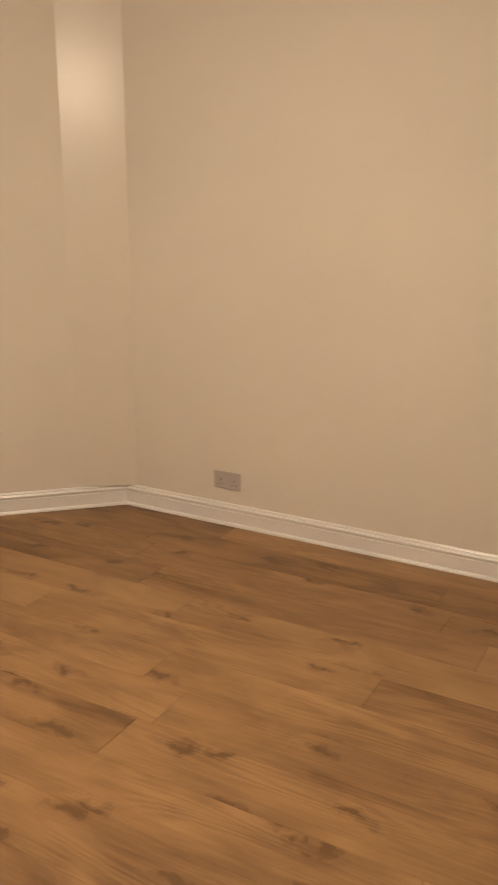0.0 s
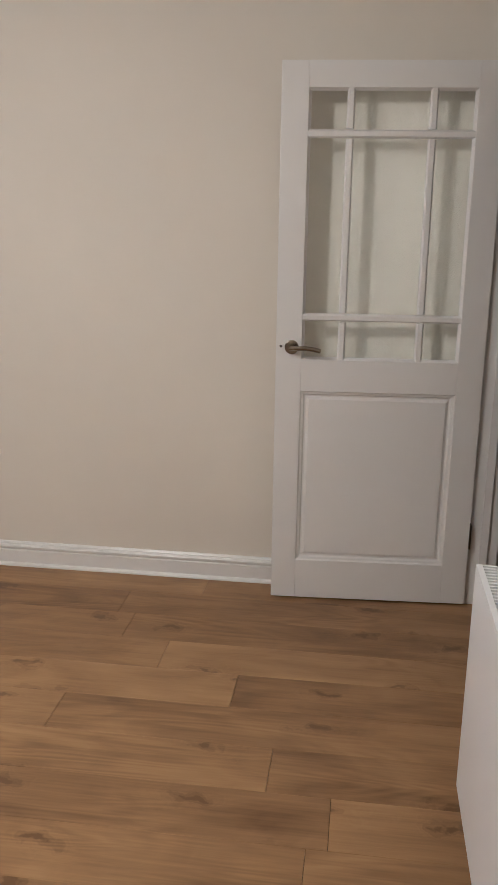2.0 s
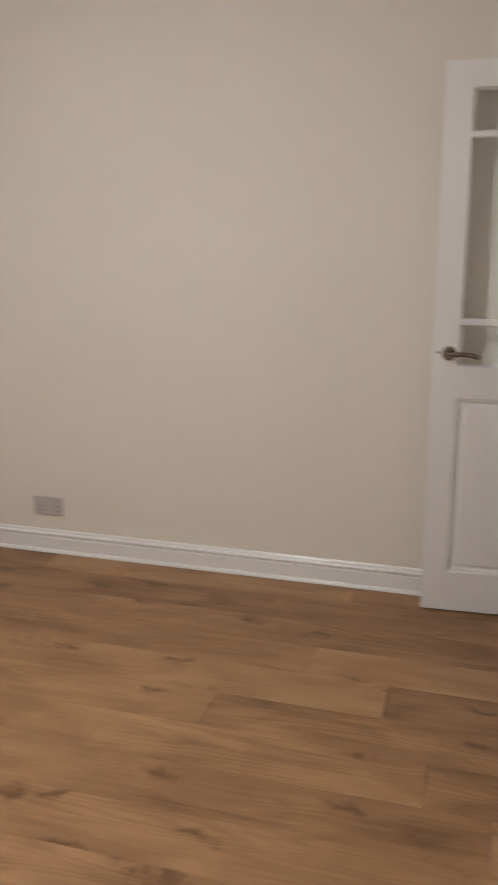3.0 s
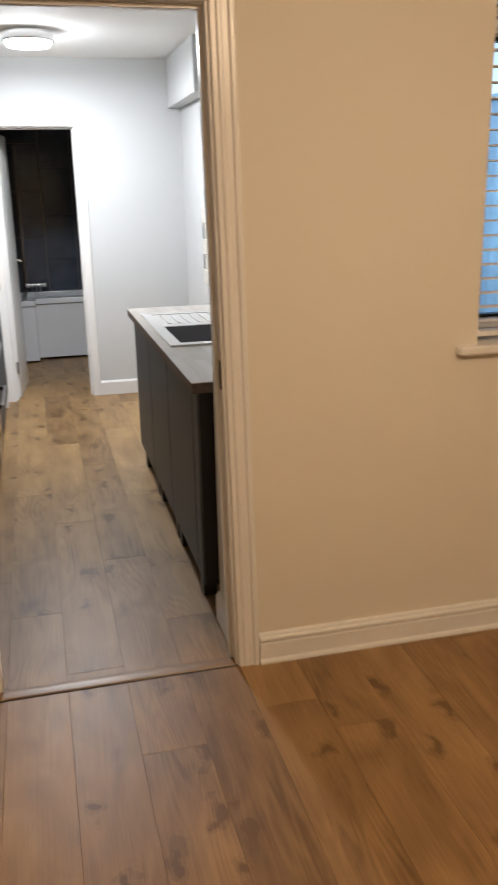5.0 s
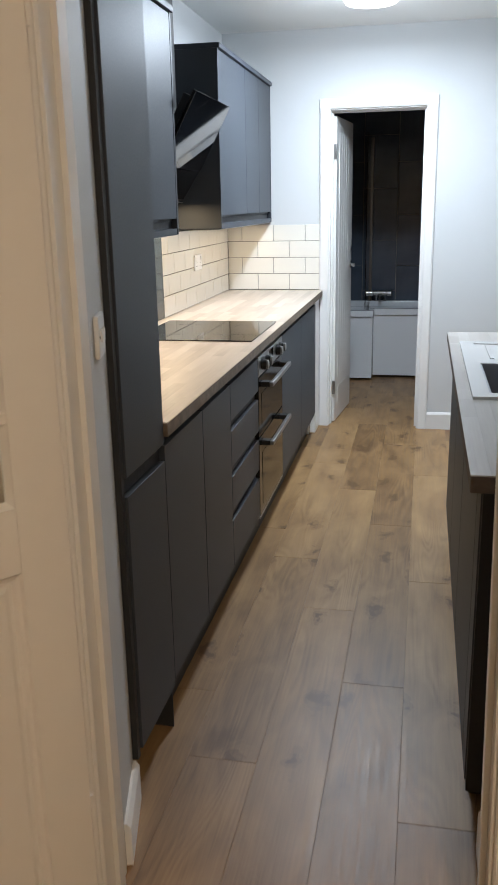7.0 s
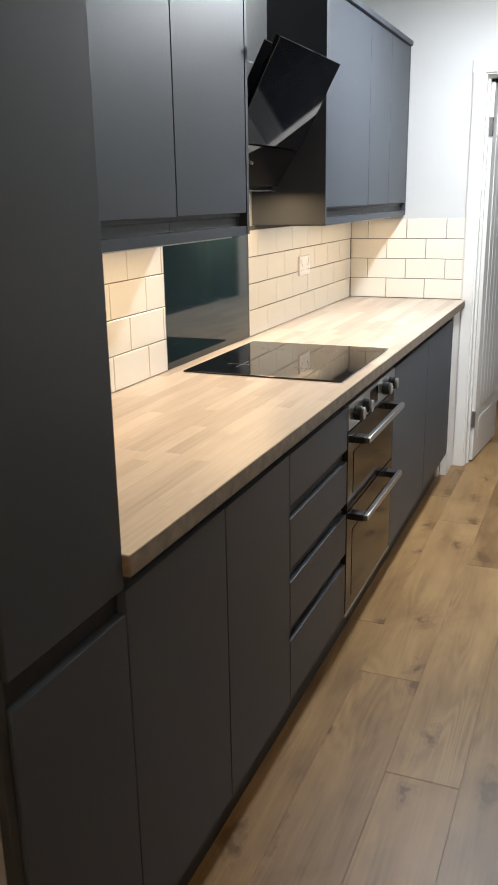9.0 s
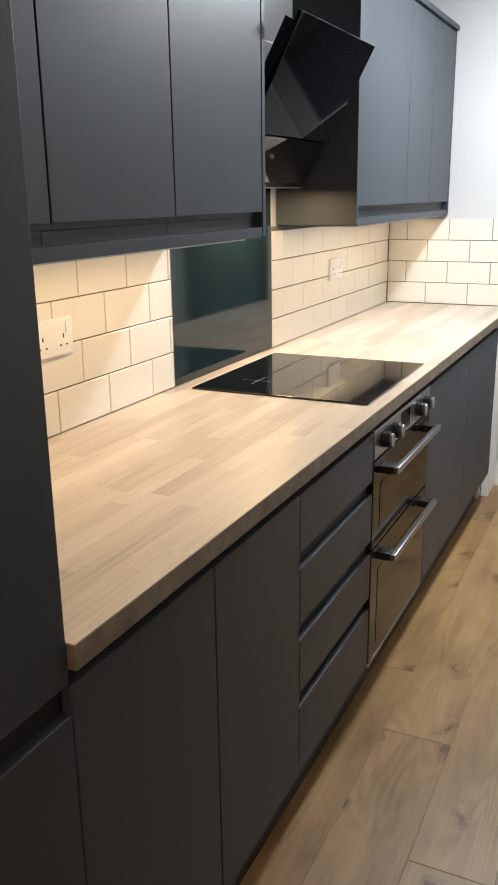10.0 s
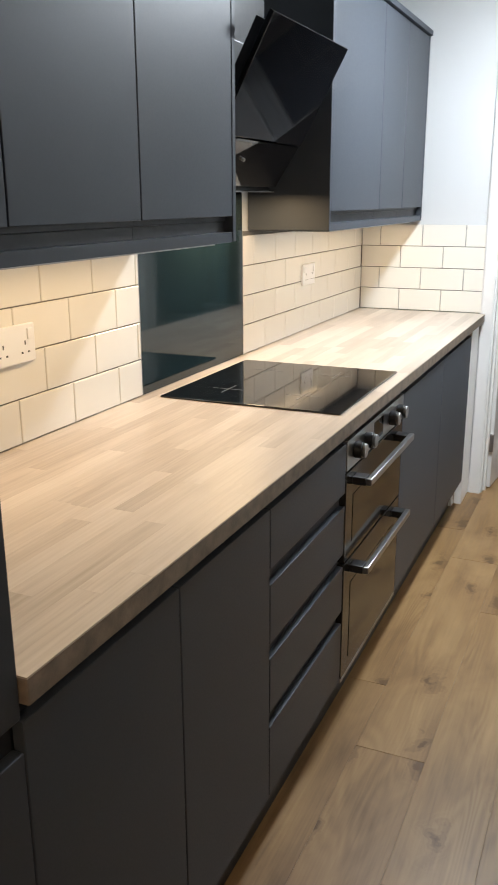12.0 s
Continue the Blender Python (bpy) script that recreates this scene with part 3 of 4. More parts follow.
blind = thing("venetian_blind", "white wooden venetian blind with open slats and tapes", "blind")
slat_me = None
z = SILL + 0.066
while z < WIN_TOP - 0.05:
    if slat_me is None:
        bm = bmesh.new()
        for k, (y, dz) in enumerate(((-0.024, 0.0), (-0.012, 0.0022), (0, 0.003), (0.012, 0.0022), (0.024, 0.0))):
            for x in (WIN_L + 0.012, WIN_R - 0.012):
                bm.verts.new((x, y, dz))
                bm.verts.new((x, y, dz + 0.0028))
        bm.verts.ensure_lookup_table()
        v = bm.verts
        for k in range(4):
            a, b = 4 * k, 4 * k + 4
            bm.faces.new((v[a], v[a + 2], v[b + 2], v[b]))
            bm.faces.new((v[a + 1], v[b + 1], v[b + 3], v[a + 3]))
            bm.faces.new((v[a], v[b], v[b + 1], v[a + 1]))
            bm.faces.new((v[a + 2], v[a + 3], v[b + 3], v[b + 2]))
        bm.faces.new((v[0], v[1], v[3], v[2]))
        bm.faces.new((v[16], v[18], v[19], v[17]))
        bmesh.ops.recalc_face_normals(bm, faces=bm.faces)
        s = part("slat", bm, SLAT, blind)
        slat_me = s.data
    else:
        s = new("slat", slat_me)
        s.parent = blind
    s.matrix_basis = pose(0, 0.055, z, random.uniform(-1.5, 1.5), 0, 0)
    z += 0.0455
part("bottom_rail", solid((WIN_L + 0.012, 0.030, SILL + 0.018), (WIN_R - 0.012, 0.080, SILL + 0.036), 0.004), SLAT, blind)
part("head_rail", solid((WIN_L + 0.006, 0.025, WIN_TOP - 0.05), (WIN_R - 0.006, 0.085, WIN_TOP - 0.002), 0.003), SLAT, blind)
for x in (1.043, 1.576):
    for y in (0.0275, 0.0815):
        part("tape", solid((x - 0.019, y, SILL + 0.02), (x + 0.019, y + 0.001, WIN_TOP - 0.03)), TAPE, blind)
for y in (0.026,):
    part("cord", tube([(WIN_L + 0.07, y, WIN_TOP - 0.05), (WIN_L + 0.071, y, 1.75), (WIN_L + 0.07, y, 1.60)], 0.0015, 6), TAPE, blind)
    part("tassel", cylinder((WIN_L + 0.07, y, 1.56), (WIN_L + 0.07, y, 1.60), 0.006, 10, radius2=0.004), SLAT, blind)

# ---- outside ----
structure("ground", solid((-300, -300, -0.30), (300, 300, -0.2)), GROUND, "concrete back yard", "ground")
structure("wall_neighbour", solid((K_EAST + 0.161, TH + 0.002, -0.2), (K_EAST + 0.20, BATH_NORTH, 2.9)), RENDER_WALL, "rendered outside wall of the kitchen", "wall")
fence = thing("fence", "tall weathered vertical board garden fence", "fence", pose(3.2, 0.4, -0.2))
board = None
for k in range(70):
    if board is None:
        board = part("board", solid((-0.011, 0.004, 0.02), (0.011, 0.121, 2.40), 0.003), FENCE, fence)
        b = board
    else:
        b = new("board", board.data)
        b.parent = fence
    b.matrix_basis = pose(0.003 * (k % 2), 0.118 * k, random.uniform(-0.012, 0.006))
for zz in (0.35, 1.3, 2.15):
    part("rail", solid((0.025, 0, zz), (0.065, 8.3, zz + 0.08), 0.004), FENCE, fence)
part("capping", solid((-0.03, 0, 2.405), (0.05, 8.3, 2.44), 0.004), FENCE, fence)


# ---- fittings on walls ----
def double_socket(name, m, label, group="sockets", plate=None):
    s = thing(name, label, "socket", m, group)
    part("plate", solid((-0.073, -0.009, -0.043), (0.073, 0, 0.043), 0.003), plate or PLASTIC, s)
    for x in (-0.037, 0.037):
        part("rocker", solid((x - 0.024 if x < 0 else x + 0.008, -0.0125, 0.008), (x - 0.008 if x < 0 else x + 0.024, -0.007, 0.032), 0.0015), plate or PLASTIC, s)
        part("pin_hole", solid((x - 0.002, -0.0094, -0.004), (x + 0.002, -0.0089, 0.006)), BLACK, s)
        for dx in (-0.011, 0.011):
            part("pin_hole", solid((x + dx - 0.003, -0.0094, -0.022), (x + dx + 0.003, -0.0089, -0.018)), BLACK, s)
    return s


double_socket("double_socket", pose(EAST, -1.275, 0.221, 0, 0, 90 + 180), "brushed grey double socket low on the cream wall", plate=SOCKET)
double_socket("double_socket", pose(1.755, 0, 0.250, 0, 0, 0), "brushed grey double socket below the window", plate=SOCKET)

sw = thing("light_switch", "white two-gang light switch beside the doorway", "switch", pose(-0.8045, 0.2265, 1.205, 0, 0, 104.1))
part("plate", solid((-0.043, -0.011, -0.043), (0.043, 0, 0.043), 0.004), PLASTIC, sw)
for x in (-0.013, 0.013):
    part("rocker", solid((x - 0.009, -0.0150, -0.012), (x + 0.009, -0.007, 0.014), 0.0015), PLASTIC, sw)
for x in (-0.033, 0.033):
    part("screw", cylinder((x, -0.0100, 0), (x, -0.0118, 0), 0.004, 10), HINGE, sw)

# ---- radiator ----
rad = thing("radiator", "white panel radiator with slotted top grille on the wall", "radiator", pose(1.27, SOUTH, 0))
bm = solid((-1.2, 0.150, 0.135), (0, 0.166, 0.715), 0.006)
part("front_panel", bm, RADIATOR, rad)
part("back_panel", solid((-1.18, 0.035, 0.15), (-0.02, 0.05, 0.70), 0.005), RADIATOR, rad)
for x in (-1.2, -0.012):
    part("side_panel", solid((x, 0.034, 0.14), (x + 0.012, 0.149, 0.712), 0.002), RADIATOR, rad)
for k in range(24):
    x = -1.185 + k * 0.0491
    part("fin", solid((x, 0.052, 0.16), (x + 0.012, 0.148, 0.69)), RADIATOR, rad)
bm = boxes(((-1.188, 0.034, 0.714), (-0.012, 0.044, 0.722)), ((-1.188, 0.088, 0.714), (-0.012, 0.096, 0.722)), ((-1.188, 0.153, 0.714), (-0.012, 0.166, 0.722)))
for k in range(75):
    x = -1.186 + k * 0.0158
    solid((x, 0.036, 0.715), (x + 0.006, 0.1525, 0.7205), bm=bm)
part("top_grille", bm, RADIATOR, rad)
for x in (-1.0, -0.2):
    part("bracket", solid((x, 0, 0.2), (x + 0.03, 0.036, 0.66), 0.002), RADIATOR, rad)
part("pipe", tube([(0.04, 0.1, 0.0), (0.04, 0.1, 0.15), (0.035, 0.1, 0.17), (0.0, 0.1, 0.175)], 0.0075), CHROME, rad)
v = part("valve", cylinder((0.04, 0.1, 0.16), (0.04, 0.1, 0.235), 0.017, 18, bevel=0.004), PLASTIC, rad)

# ---- kitchen, cabinets along the west wall ----
FRONT = -0.815
BACK = K_WEST + 0.004


def leg(parent, x, y, z):
    part("leg", cylinder((x, y, 0.0), (x, y, z), 0.019, 16, bevel=0.002), BLACK, parent)


def base_cabinet(y0, y1, fronts, label, z0=0.155, top=0.868, doors=1):
    c = thing("base_cabinet", label, "cabinet", group="base cabinets")
    part("body", solid((BACK, y0 + 0.001, z0), (FRONT - 0.020, y1 - 0.001, top), 0.001), CARCASS, c)
    part("rail", solid((FRONT - 0.020, y0 + 0.003, 0.835), (FRONT - 0.016, y1 - 0.003, 0.868)), SHADOW_GAP, c)
    for a, b, ya, yb in fronts:
        part("drawer_front" if len(fronts) > 2 else "door", solid((FRONT - 0.018, ya + 0.0018, a), (FRONT, yb - 0.0018, b), 0.0018), GREY, c)
    if len(fronts) > 2:
        for (a, _, ya, yb), (_, d, _, _) in zip(fronts, fronts[1:]):
            part("grip_channel", solid((FRONT - 0.0195, ya + 0.004, d), (FRONT - 0.0150, yb - 0.004, a)), SHADOW_GAP, c, "recessed black grip channel")
    for x in (FRONT - 0.12, BACK + 0.06):
        for y in (y0 + 0.05, y1 - 0.05):
            leg(c, x, y, z0)
    return c


base_cabinet(0.667, 1.063, [(0.155, 0.846, 0.667, 1.063)], "matt graphite base cabinet with plain handleless door")
base_cabinet(1.063, 1.449, [(0.155, 0.846, 1.063, 1.449)], "matt graphite base cabinet with plain handleless door")
base_cabinet(1.449, 1.962, [(0.712, 0.846, 1.449, 1.962), (0.540, 0.676, 1.449, 1.962), (0.372, 0.504, 1.449, 1.962), (0.160, 0.336, 1.449, 1.962)],
             "matt graphite four-drawer unit with recessed grip channels")
base_cabinet(2.568, 3.22, [(0.150, 0.846, 2.568, 3.22)], "matt graphite integrated appliance door beside the oven")
base_cabinet(3.22, 3.86, [(0.150, 0.846, 3.22, 3.86)], "matt graphite end base cabinet near the bathroom door")
pf = thing("filler_post", "white painted corner post beside the end cabinet", "post")
part("post", solid((-0.86, 3.94, 0), (-0.825, K_NORTH - 0.02, 0.868), 0.002), GLOSS, pf)
part("trim", solid((-0.90, 3.89, 0), (-0.862, 3.938, 0.868), 0.003), GLOSS, pf)

pl = thing("plinth", "dark graphite plinth board under the base cabinets", "plinth")
part("board", solid((FRONT - 0.075, 0.70, 0.0), (FRONT - 0.057, 3.86, 0.148), 0.001), CARCASS, pl)

tall = thing("tall_cabinet", "tall matt graphite larder cabinet with two doors", "cabinet")
part("body", solid((BACK, 0.372, 0.14), (FRONT - 0.020, 0.660, 2.16), 0.001), CARCASS, tall)
part("end_panel", solid((BACK, 0.353, 0.115), (FRONT - 0.006, 0.371, 2.165), 0.001), CARCASS, tall)
part("door", solid((FRONT - 0.018, 0.374, 0.135), (FRONT, 0.666, 0.806), 0.0018), GREY, tall)
part("door", solid((FRONT - 0.018, 0.374, 0.852), (FRONT, 0.666, 2.15), 0.0018), GREY, tall)
part("grip_channel", solid((FRONT - 0.0195, 0.374, 0.808), (FRONT - 0.015, 0.662, 0.850)), SHADOW_GAP, tall, "recessed black grip channel")
part("end_panel", solid((FRONT - 0.30, 0.6635, 0.0), (FRONT - 0.010, 0.6665, 0.15)), CARCASS, tall)
for x in (FRONT - 0.26, BACK + 0.06):
    for y in (0.42, 0.62):
        leg(tall, x, y, 0.14)

# worktop of oak staves
def stave_top(name, x0, x1, y0, y1, z0, z1, mat, label, seed, core=SHADED_EDGE):
    rng = random.Random(seed)
    top = thing(name, label, "worktop")
    # the core's own colour makes front and ends darker than the stave top
    part("core", solid((x0 + 0.0006, y0 + 0.0006, z0), (x1 - 0.0006, y1 - 0.0006, z1 - 0.003), 0.003), core, top, "core with edges darker than the staves")
    n = max(1, round((x1 - x0) / 0.042))
    w = (x1 - x0) / n
    for k in range(n):
        y = y0 - rng.uniform(0, 0.5)
        while y < y1:
            e = y + rng.uniform(0.28, 0.62)
            a, b = max(y, y0), min(e, y1)
            if b - a > 0.002:
                depth = z1 - 0.0028
                part("stave", solid((x0 + k * w + 0.0001, a + 0.0001, depth), (x0 + (k + 1) * w - 0.0001, b - 0.0001, z1)), mat, top)
            y = e
    return top


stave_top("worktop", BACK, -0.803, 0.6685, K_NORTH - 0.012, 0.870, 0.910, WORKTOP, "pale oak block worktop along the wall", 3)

# ---- tiles of the splashback ----
tiles = tagged(new("splashback_tiles"), "cream metro tiles in brick bond with grey joints", "wall tiles", kind="structure")
part("grout", boxes(((K_WEST, 0.670, 0.911), (K_WEST + 0.005, 1.986, 1.338)), ((K_WEST, 2.688, 0.911), (K_WEST + 0.005, K_NORTH, 1.338)),
                    ((K_WEST + 0.005, K_NORTH - 0.005, 0.911), (-0.822, K_NORTH, 1.322))), GROUT, tiles)
tile_meshes = {}


def tile(a, b, z0, z1, west):
    key = (round(b - a, 3), round(z1 - z0, 3), west)
    if key not in tile_meshes:
        w, h = b - a, z1 - z0
        ob = part("tile", solid((0, 0, 0), (0.0095, w, h) if west else (w, 0.0095, h), 0.0018, segments=1), TILE, tiles)
        tile_meshes[key] = ob.data
    else:
        ob = new("tile", tile_meshes[key])
        ob.parent = tiles
    ob.matrix_basis = pose(K_WEST + 0.0008, a, z0) if west else pose(a, K_NORTH - 0.0103, z0)


PITCH, ROW, GAP = 0.2075, 0.1033, 0.0028
for r in range(4):
    z0 = 0.9125 + r * ROW
    z1 = z0 + ROW - GAP
    off = 0.0 if r % 2 == 0 else PITCH / 2
    for lo_y, hi_y, start in ((0.672, 1.986, 1.455), (2.688, K_NORTH - 0.0115, 2.885)):
        k = math.floor((lo_y - start - off) / PITCH)
        while start + off + k * PITCH < hi_y:
            a, b = max(lo_y, start + off + k * PITCH), min(hi_y, start + off + (k + 1) * PITCH - GAP)
            if b - a > 0.012:
                tile(a, b, z0, z1, True)
            k += 1
    x = K_WEST + 0.001 - off
    while x < -0.825:
        a, b = max(x, K_WEST + 0.011), min(x + PITCH - GAP, -0.825)
        if b - a > 0.012:
            tile(a, b, z0, z1, False)
        x += PITCH

sink_tiles = tagged(new("sink_tiles"), "cream metro tiles behind the sink worktop", "wall tiles", kind="structure")
part("grout", solid((K_EAST - 0.004, 0.34, 0.911), (K_EAST, 3.455, 1.428)), GROUT, sink_tiles)
tile_me = part("tile", solid((-0.0095, 0, 0), (0, PITCH - GAP, ROW - GAP), 0.0018, segments=1), TILE, sink_tiles)
tile_me.matrix_basis = pose(K_EAST - 0.0008, 3.455 - PITCH + GAP, 0.9125)
for r in range(5):
    for k in range(15):
        if r + k:
            ob = new("tile", tile_me.data)
            ob.parent = sink_tiles
            ob.matrix_basis = pose(K_EAST - 0.0008, 3.455 + GAP - (k + 1 + 0.5 * (r % 2)) * PITCH, 0.9125 + r * ROW)
splash = thing("hob_splashback", "dark smoked glass splashback behind the hob", "splashback")
part("panel", solid((K_WEST + 0.0005, 1.990, 0.9112), (K_WEST + 0.0085, 2.684, 1.66), 0.001), SPLASH_GLASS, splash)
part("edge_trim", solid((K_WEST + 0.0005, 1.9865, 0.9112), (K_WEST + 0.0095, 1.9895, 1.337)), STEEL, splash)
part("edge_trim", solid((K_WEST + 0.0005, 2.6845, 0.9112), (K_WEST + 0.0095, 2.6875, 1.337)), STEEL, splash)
for i, (y, zz, g) in enumerate(((1.440, 1.140, "a"), (3.34, 1.142, "b"))):
    s = double_socket("double_socket", pose(K_WEST + 0.0105, y, zz, 0, 0, 90), "white double socket on the tiled splashback", "kitchen sockets")

# ---- wall cabinets ----
UF = -1.137


def wall_cabinet(y0, y1, label, cornice):
    c = thing("wall_cabinet", label, "cabinet", group="wall cabinets")
    part("body", solid((BACK, y0, 1.392), (UF - 0.020, y1, 2.150), 0.001), CARCASS, c)
    part("door", solid((UF - 0.018, y0 + 0.0018, 1.404), (UF, y1 - 0.0018, 2.148), 0.0018), GREY, c)
    part("grip_channel", solid((UF - 0.045, y0 + 0.001, 1.366), (UF - 0.024, y1 - 0.001, 1.391)), CARCASS, c, "recessed grip channel")
    return c


for a, b in ((0.668, 1.110), (1.110, 1.530), (1.530, 1.976)):
    wall_cabinet(a, b, "matt graphite wall cabinet with plain handleless door", False)
for a, b in ((2.762, 3.370), (3.370, 3.745), (3.745, 4.120)):
    wall_cabinet(a, b, "matt graphite wall cabinet with plain handleless door", True)
for a, b in ((0.668, 1.996), (2.742, K_NORTH - 0.012)):
    t = thing("cabinet_trim", "matt graphite end panels, cornice and light rail of the wall cabinets", "trim panel")
    if b < 2.5:
        part("end_panel", solid((BACK, 1.977, 1.342), (UF + 0.001, 1.995, 2.152), 0.001), GREY, t)
    else:
        part("end_panel", solid((BACK, 2.743, 1.342), (UF + 0.001, 2.761, 2.152), 0.001), GREY, t)
        part("end_panel", solid((BACK, 4.121, 1.342), (UF + 0.001, b, 2.152), 0.001), GREY, t)
    part("light_rail", solid((BACK, a + 0.001, 1.340), (UF - 0.001, (1.976 if b < 2.5 else 4.120), 1.3655) if b < 2.5 else (UF - 0.001, 4.1205, 1.3655), 0.001)
         if b < 2.5 else solid((BACK, 2.7615, 1.340), (UF - 0.001, 4.1205, 1.3655), 0.001), GREY, t)
    part("cornice", solid((BACK, a, 2.1525), (UF + 0.012, b, 2.175), 0.002), GREY, t)
for y0, y1 in ((0.74, 1.94), (2.85, 4.05)):
    l = thing("cabinet_light", "slim warm under-cabinet light strip", "light")
    part("housing", solid((-1.31, y0, 1.3395 - 0.006), (-1.17, y1, 1.3395), 0.001), STEEL, l)

# ---- hood, hob, oven ----
hood = thing("cooker_hood", "black glass angled cooker hood between wall cabinets", "cooker hood")
HL, HR = 2.075, 2.680
part("body", solid((BACK, HL + 0.005, 1.470), (-1.325, HR - 0.005, 1.625), 0.004), BLACK, hood)
part("housing", solid((BACK, 2.17, 1.626), (-1.245, 2.585, 1.86), 0.004), BLACK, hood)
bm = solid((-0.009, 0, 0), (0.006, HR - HL, 0.318), 0.002)
bmesh.ops.transform(bm, matrix=pose(-1.223, HL, 1.611, 0, 28.7, 0), verts=bm.verts)
part("glass_panel", bm, BLACK_GLASS, hood, "tilted black glass front")
bm = solid((-0.009, 0.002, 0), (0.004, HR - HL - 0.002, 0.150), 0.002)
bmesh.ops.transform(bm, matrix=pose(-1.309, HL, 1.483, 0, 33.5, 0), verts=bm.verts)
part("lower_panel", bm, BLACK_GLASS, hood, "black glass lower front")
bm = solid((-0.045, 0.02, 0.02), (-0.0095, HR - HL - 0.02, 0.29), 0.003)
bmesh.ops.transform(bm, matrix=pose(-1.223, HL, 1.611, 0, 28.7, 0), verts=bm.verts)
part("back_frame", bm, BLACK, hood)
part("lip", solid((-1.330, HL + 0.01, 1.4655), (-1.305, HR - 0.01, 1.4695), 0.001), STEEL, hood)
part("button", cylinder((-1.262, 2.30, 1.56), (-1.248, 2.30, 1.552), 0.005, 12), STEEL, hood)
flue = part("flue", solid((BACK, 2.24, 1.861), (-1.27, 2.50, KITCHEN_TOP - 0.003), 0.003), BLACK, hood)

hob = thing("induction_hob", "black glass induction hob set in the worktop", "hob")
part("glass", solid((-1.372, 1.988, 0.9105), (-0.843, 2.582, 0.9155), 0.0015), BLACK_GLASS, hob)
for x, y in ((-1.23, 2.14), (-1.23, 2.44), (-1.0, 2.14), (-1.0, 2.44)):
    part("zone_mark", boxes(((x - 0.05, y - 0.0012, 0.9156), (x + 0.05, y + 0.0012, 0.9158)), ((x - 0.0012, y - 0.05, 0.9159), (x + 0.0012, y + 0.05, 0.9161))), MARK, hob)

oven = thing("double_oven", "built-under steel double oven with black knobs", "oven")
OF = FRONT + 0.002
part("body", solid((BACK + 0.03, 1.9655, 0.15), (OF - 0.022, 2.5645, 0.868)), BLACK, oven)
part("fascia", solid((OF - 0.021, 1.967, 0.768), (OF, 2.563, 0.850), 0.002), STEEL, oven)
part("display", solid((OF, 2.215, 0.782), (OF + 0.0008, 2.315, 0.838)), BLACK_GLASS, oven)
for y in (2.035, 2.135, 2.395, 2.485):
    k = part("knob", cylinder((OF, y, 0.810), (OF + 0.022, y, 0.810), 0.022, 24, bevel=0.002), BLACK, oven, "black knob with steel cap")
    part("cap", cylinder((OF + 0.0222, y, 0.810), (OF + 0.031, y, 0.810), 0.019, 24, bevel=0.002), STEEL, k)
for z0, z1, hz in ((0.510, 0.762, 0.728), (0.158, 0.504, 0.474)):
    d = part("door", solid((OF - 0.021, 1.967, z0), (OF - 0.001, 2.563, z1), 0.002), OVEN_GLASS, oven, "dark mirrored glass oven door")
    part("inner_window", solid((OF - 0.0008, 2.03, z0 + 0.04), (OF + 0.0002, 2.50, z1 - 0.075)), OVEN_WINDOW, d)
    h = part("handle", solid((OF + 0.036, 2.02, hz - 0.010), (OF + 0.052, 2.51, hz + 0.010), 0.003), STEEL, d, "square steel bar handle")
    for y in (2.02, 2.468):
        part("handle_mount", solid((OF - 0.001, y, hz - 0.011), (OF + 0.0355, y + 0.042, hz + 0.011), 0.002), BLACK, d)
part("bottom_trim", solid((OF - 0.020, 1.967, 0.146), (OF - 0.001, 2.563, 0.1565), 0.001), STEEL, oven)

# ---- units along the east wall ----
RF = -0.027
for y0, y1 in ((0.50, 1.102), (1.102, 1.692), (1.692, 2.282)):
    c = thing("base_cabinet", "matt graphite base cabinet on bare black legs", "cabinet", group="sink cabinets")
    part("side_edge", solid((RF + 0.0185, y0 + 0.0005, 0.15), (RF + 0.0195, y1 - 0.0005, 0.85)), SHADOW_GAP, c)
    part("body", solid((RF + 0.020, y0 + 0.001, 0.150), (K_EAST - 0.004, y1 - 0.001, 0.700), 0.001), CARCASS, c)
    part("rail", solid((RF + 0.021, y0 + 0.002, 0.701), (RF + 0.035, y1 - 0.002, 0.868)), CARCASS, c)
    part("door", solid((RF, y0 + 0.0055, 0.135), (RF + 0.018, y1 - 0.0055, 0.850), 0.0018), GREY, c)
    for y in (y0 + 0.05, y1 - 0.05):
        part("leg", solid((RF + 0.022, y - 0.03, 0.0), (RF + 0.075, y + 0.03, 0.149), 0.003), BLACK, c)
        leg(c, K_EAST - 0.08, y, 0.15)
ep = thing("cabinet_end_panel", "black cabinet end panel beside the doorway", "panel")
part("panel", solid((RF + 0.003, 0.372, 0.120), (K_EAST - 0.004, 0.392, 0.868), 0.001), SHADOW_GAP, ep)
part("front", solid((RF, 0.393, 0.135), (RF + 0.018, 0.498, 0.850), 0.0018), GREY, ep)
stave_top("worktop", -0.055, K_EAST - 0.004, 0.333, 1.035, 0.870, 0.910, WORKTOP_R, "greyish oak worktop before the sink", 8, DARK_EDGE_R)
stave_top("worktop", -0.055, K_EAST - 0.004, 2.035, 2.335, 0.870, 0.910, WORKTOP_R, "greyish oak worktop beyond the sink", 9, DARK_EDGE_R)
stave_top("worktop", -0.055, -0.0155, 1.0355, 2.0345, 0.870, 0.910, WORKTOP_R, "greyish oak worktop edge along the sink", 10, DARK_EDGE_R)

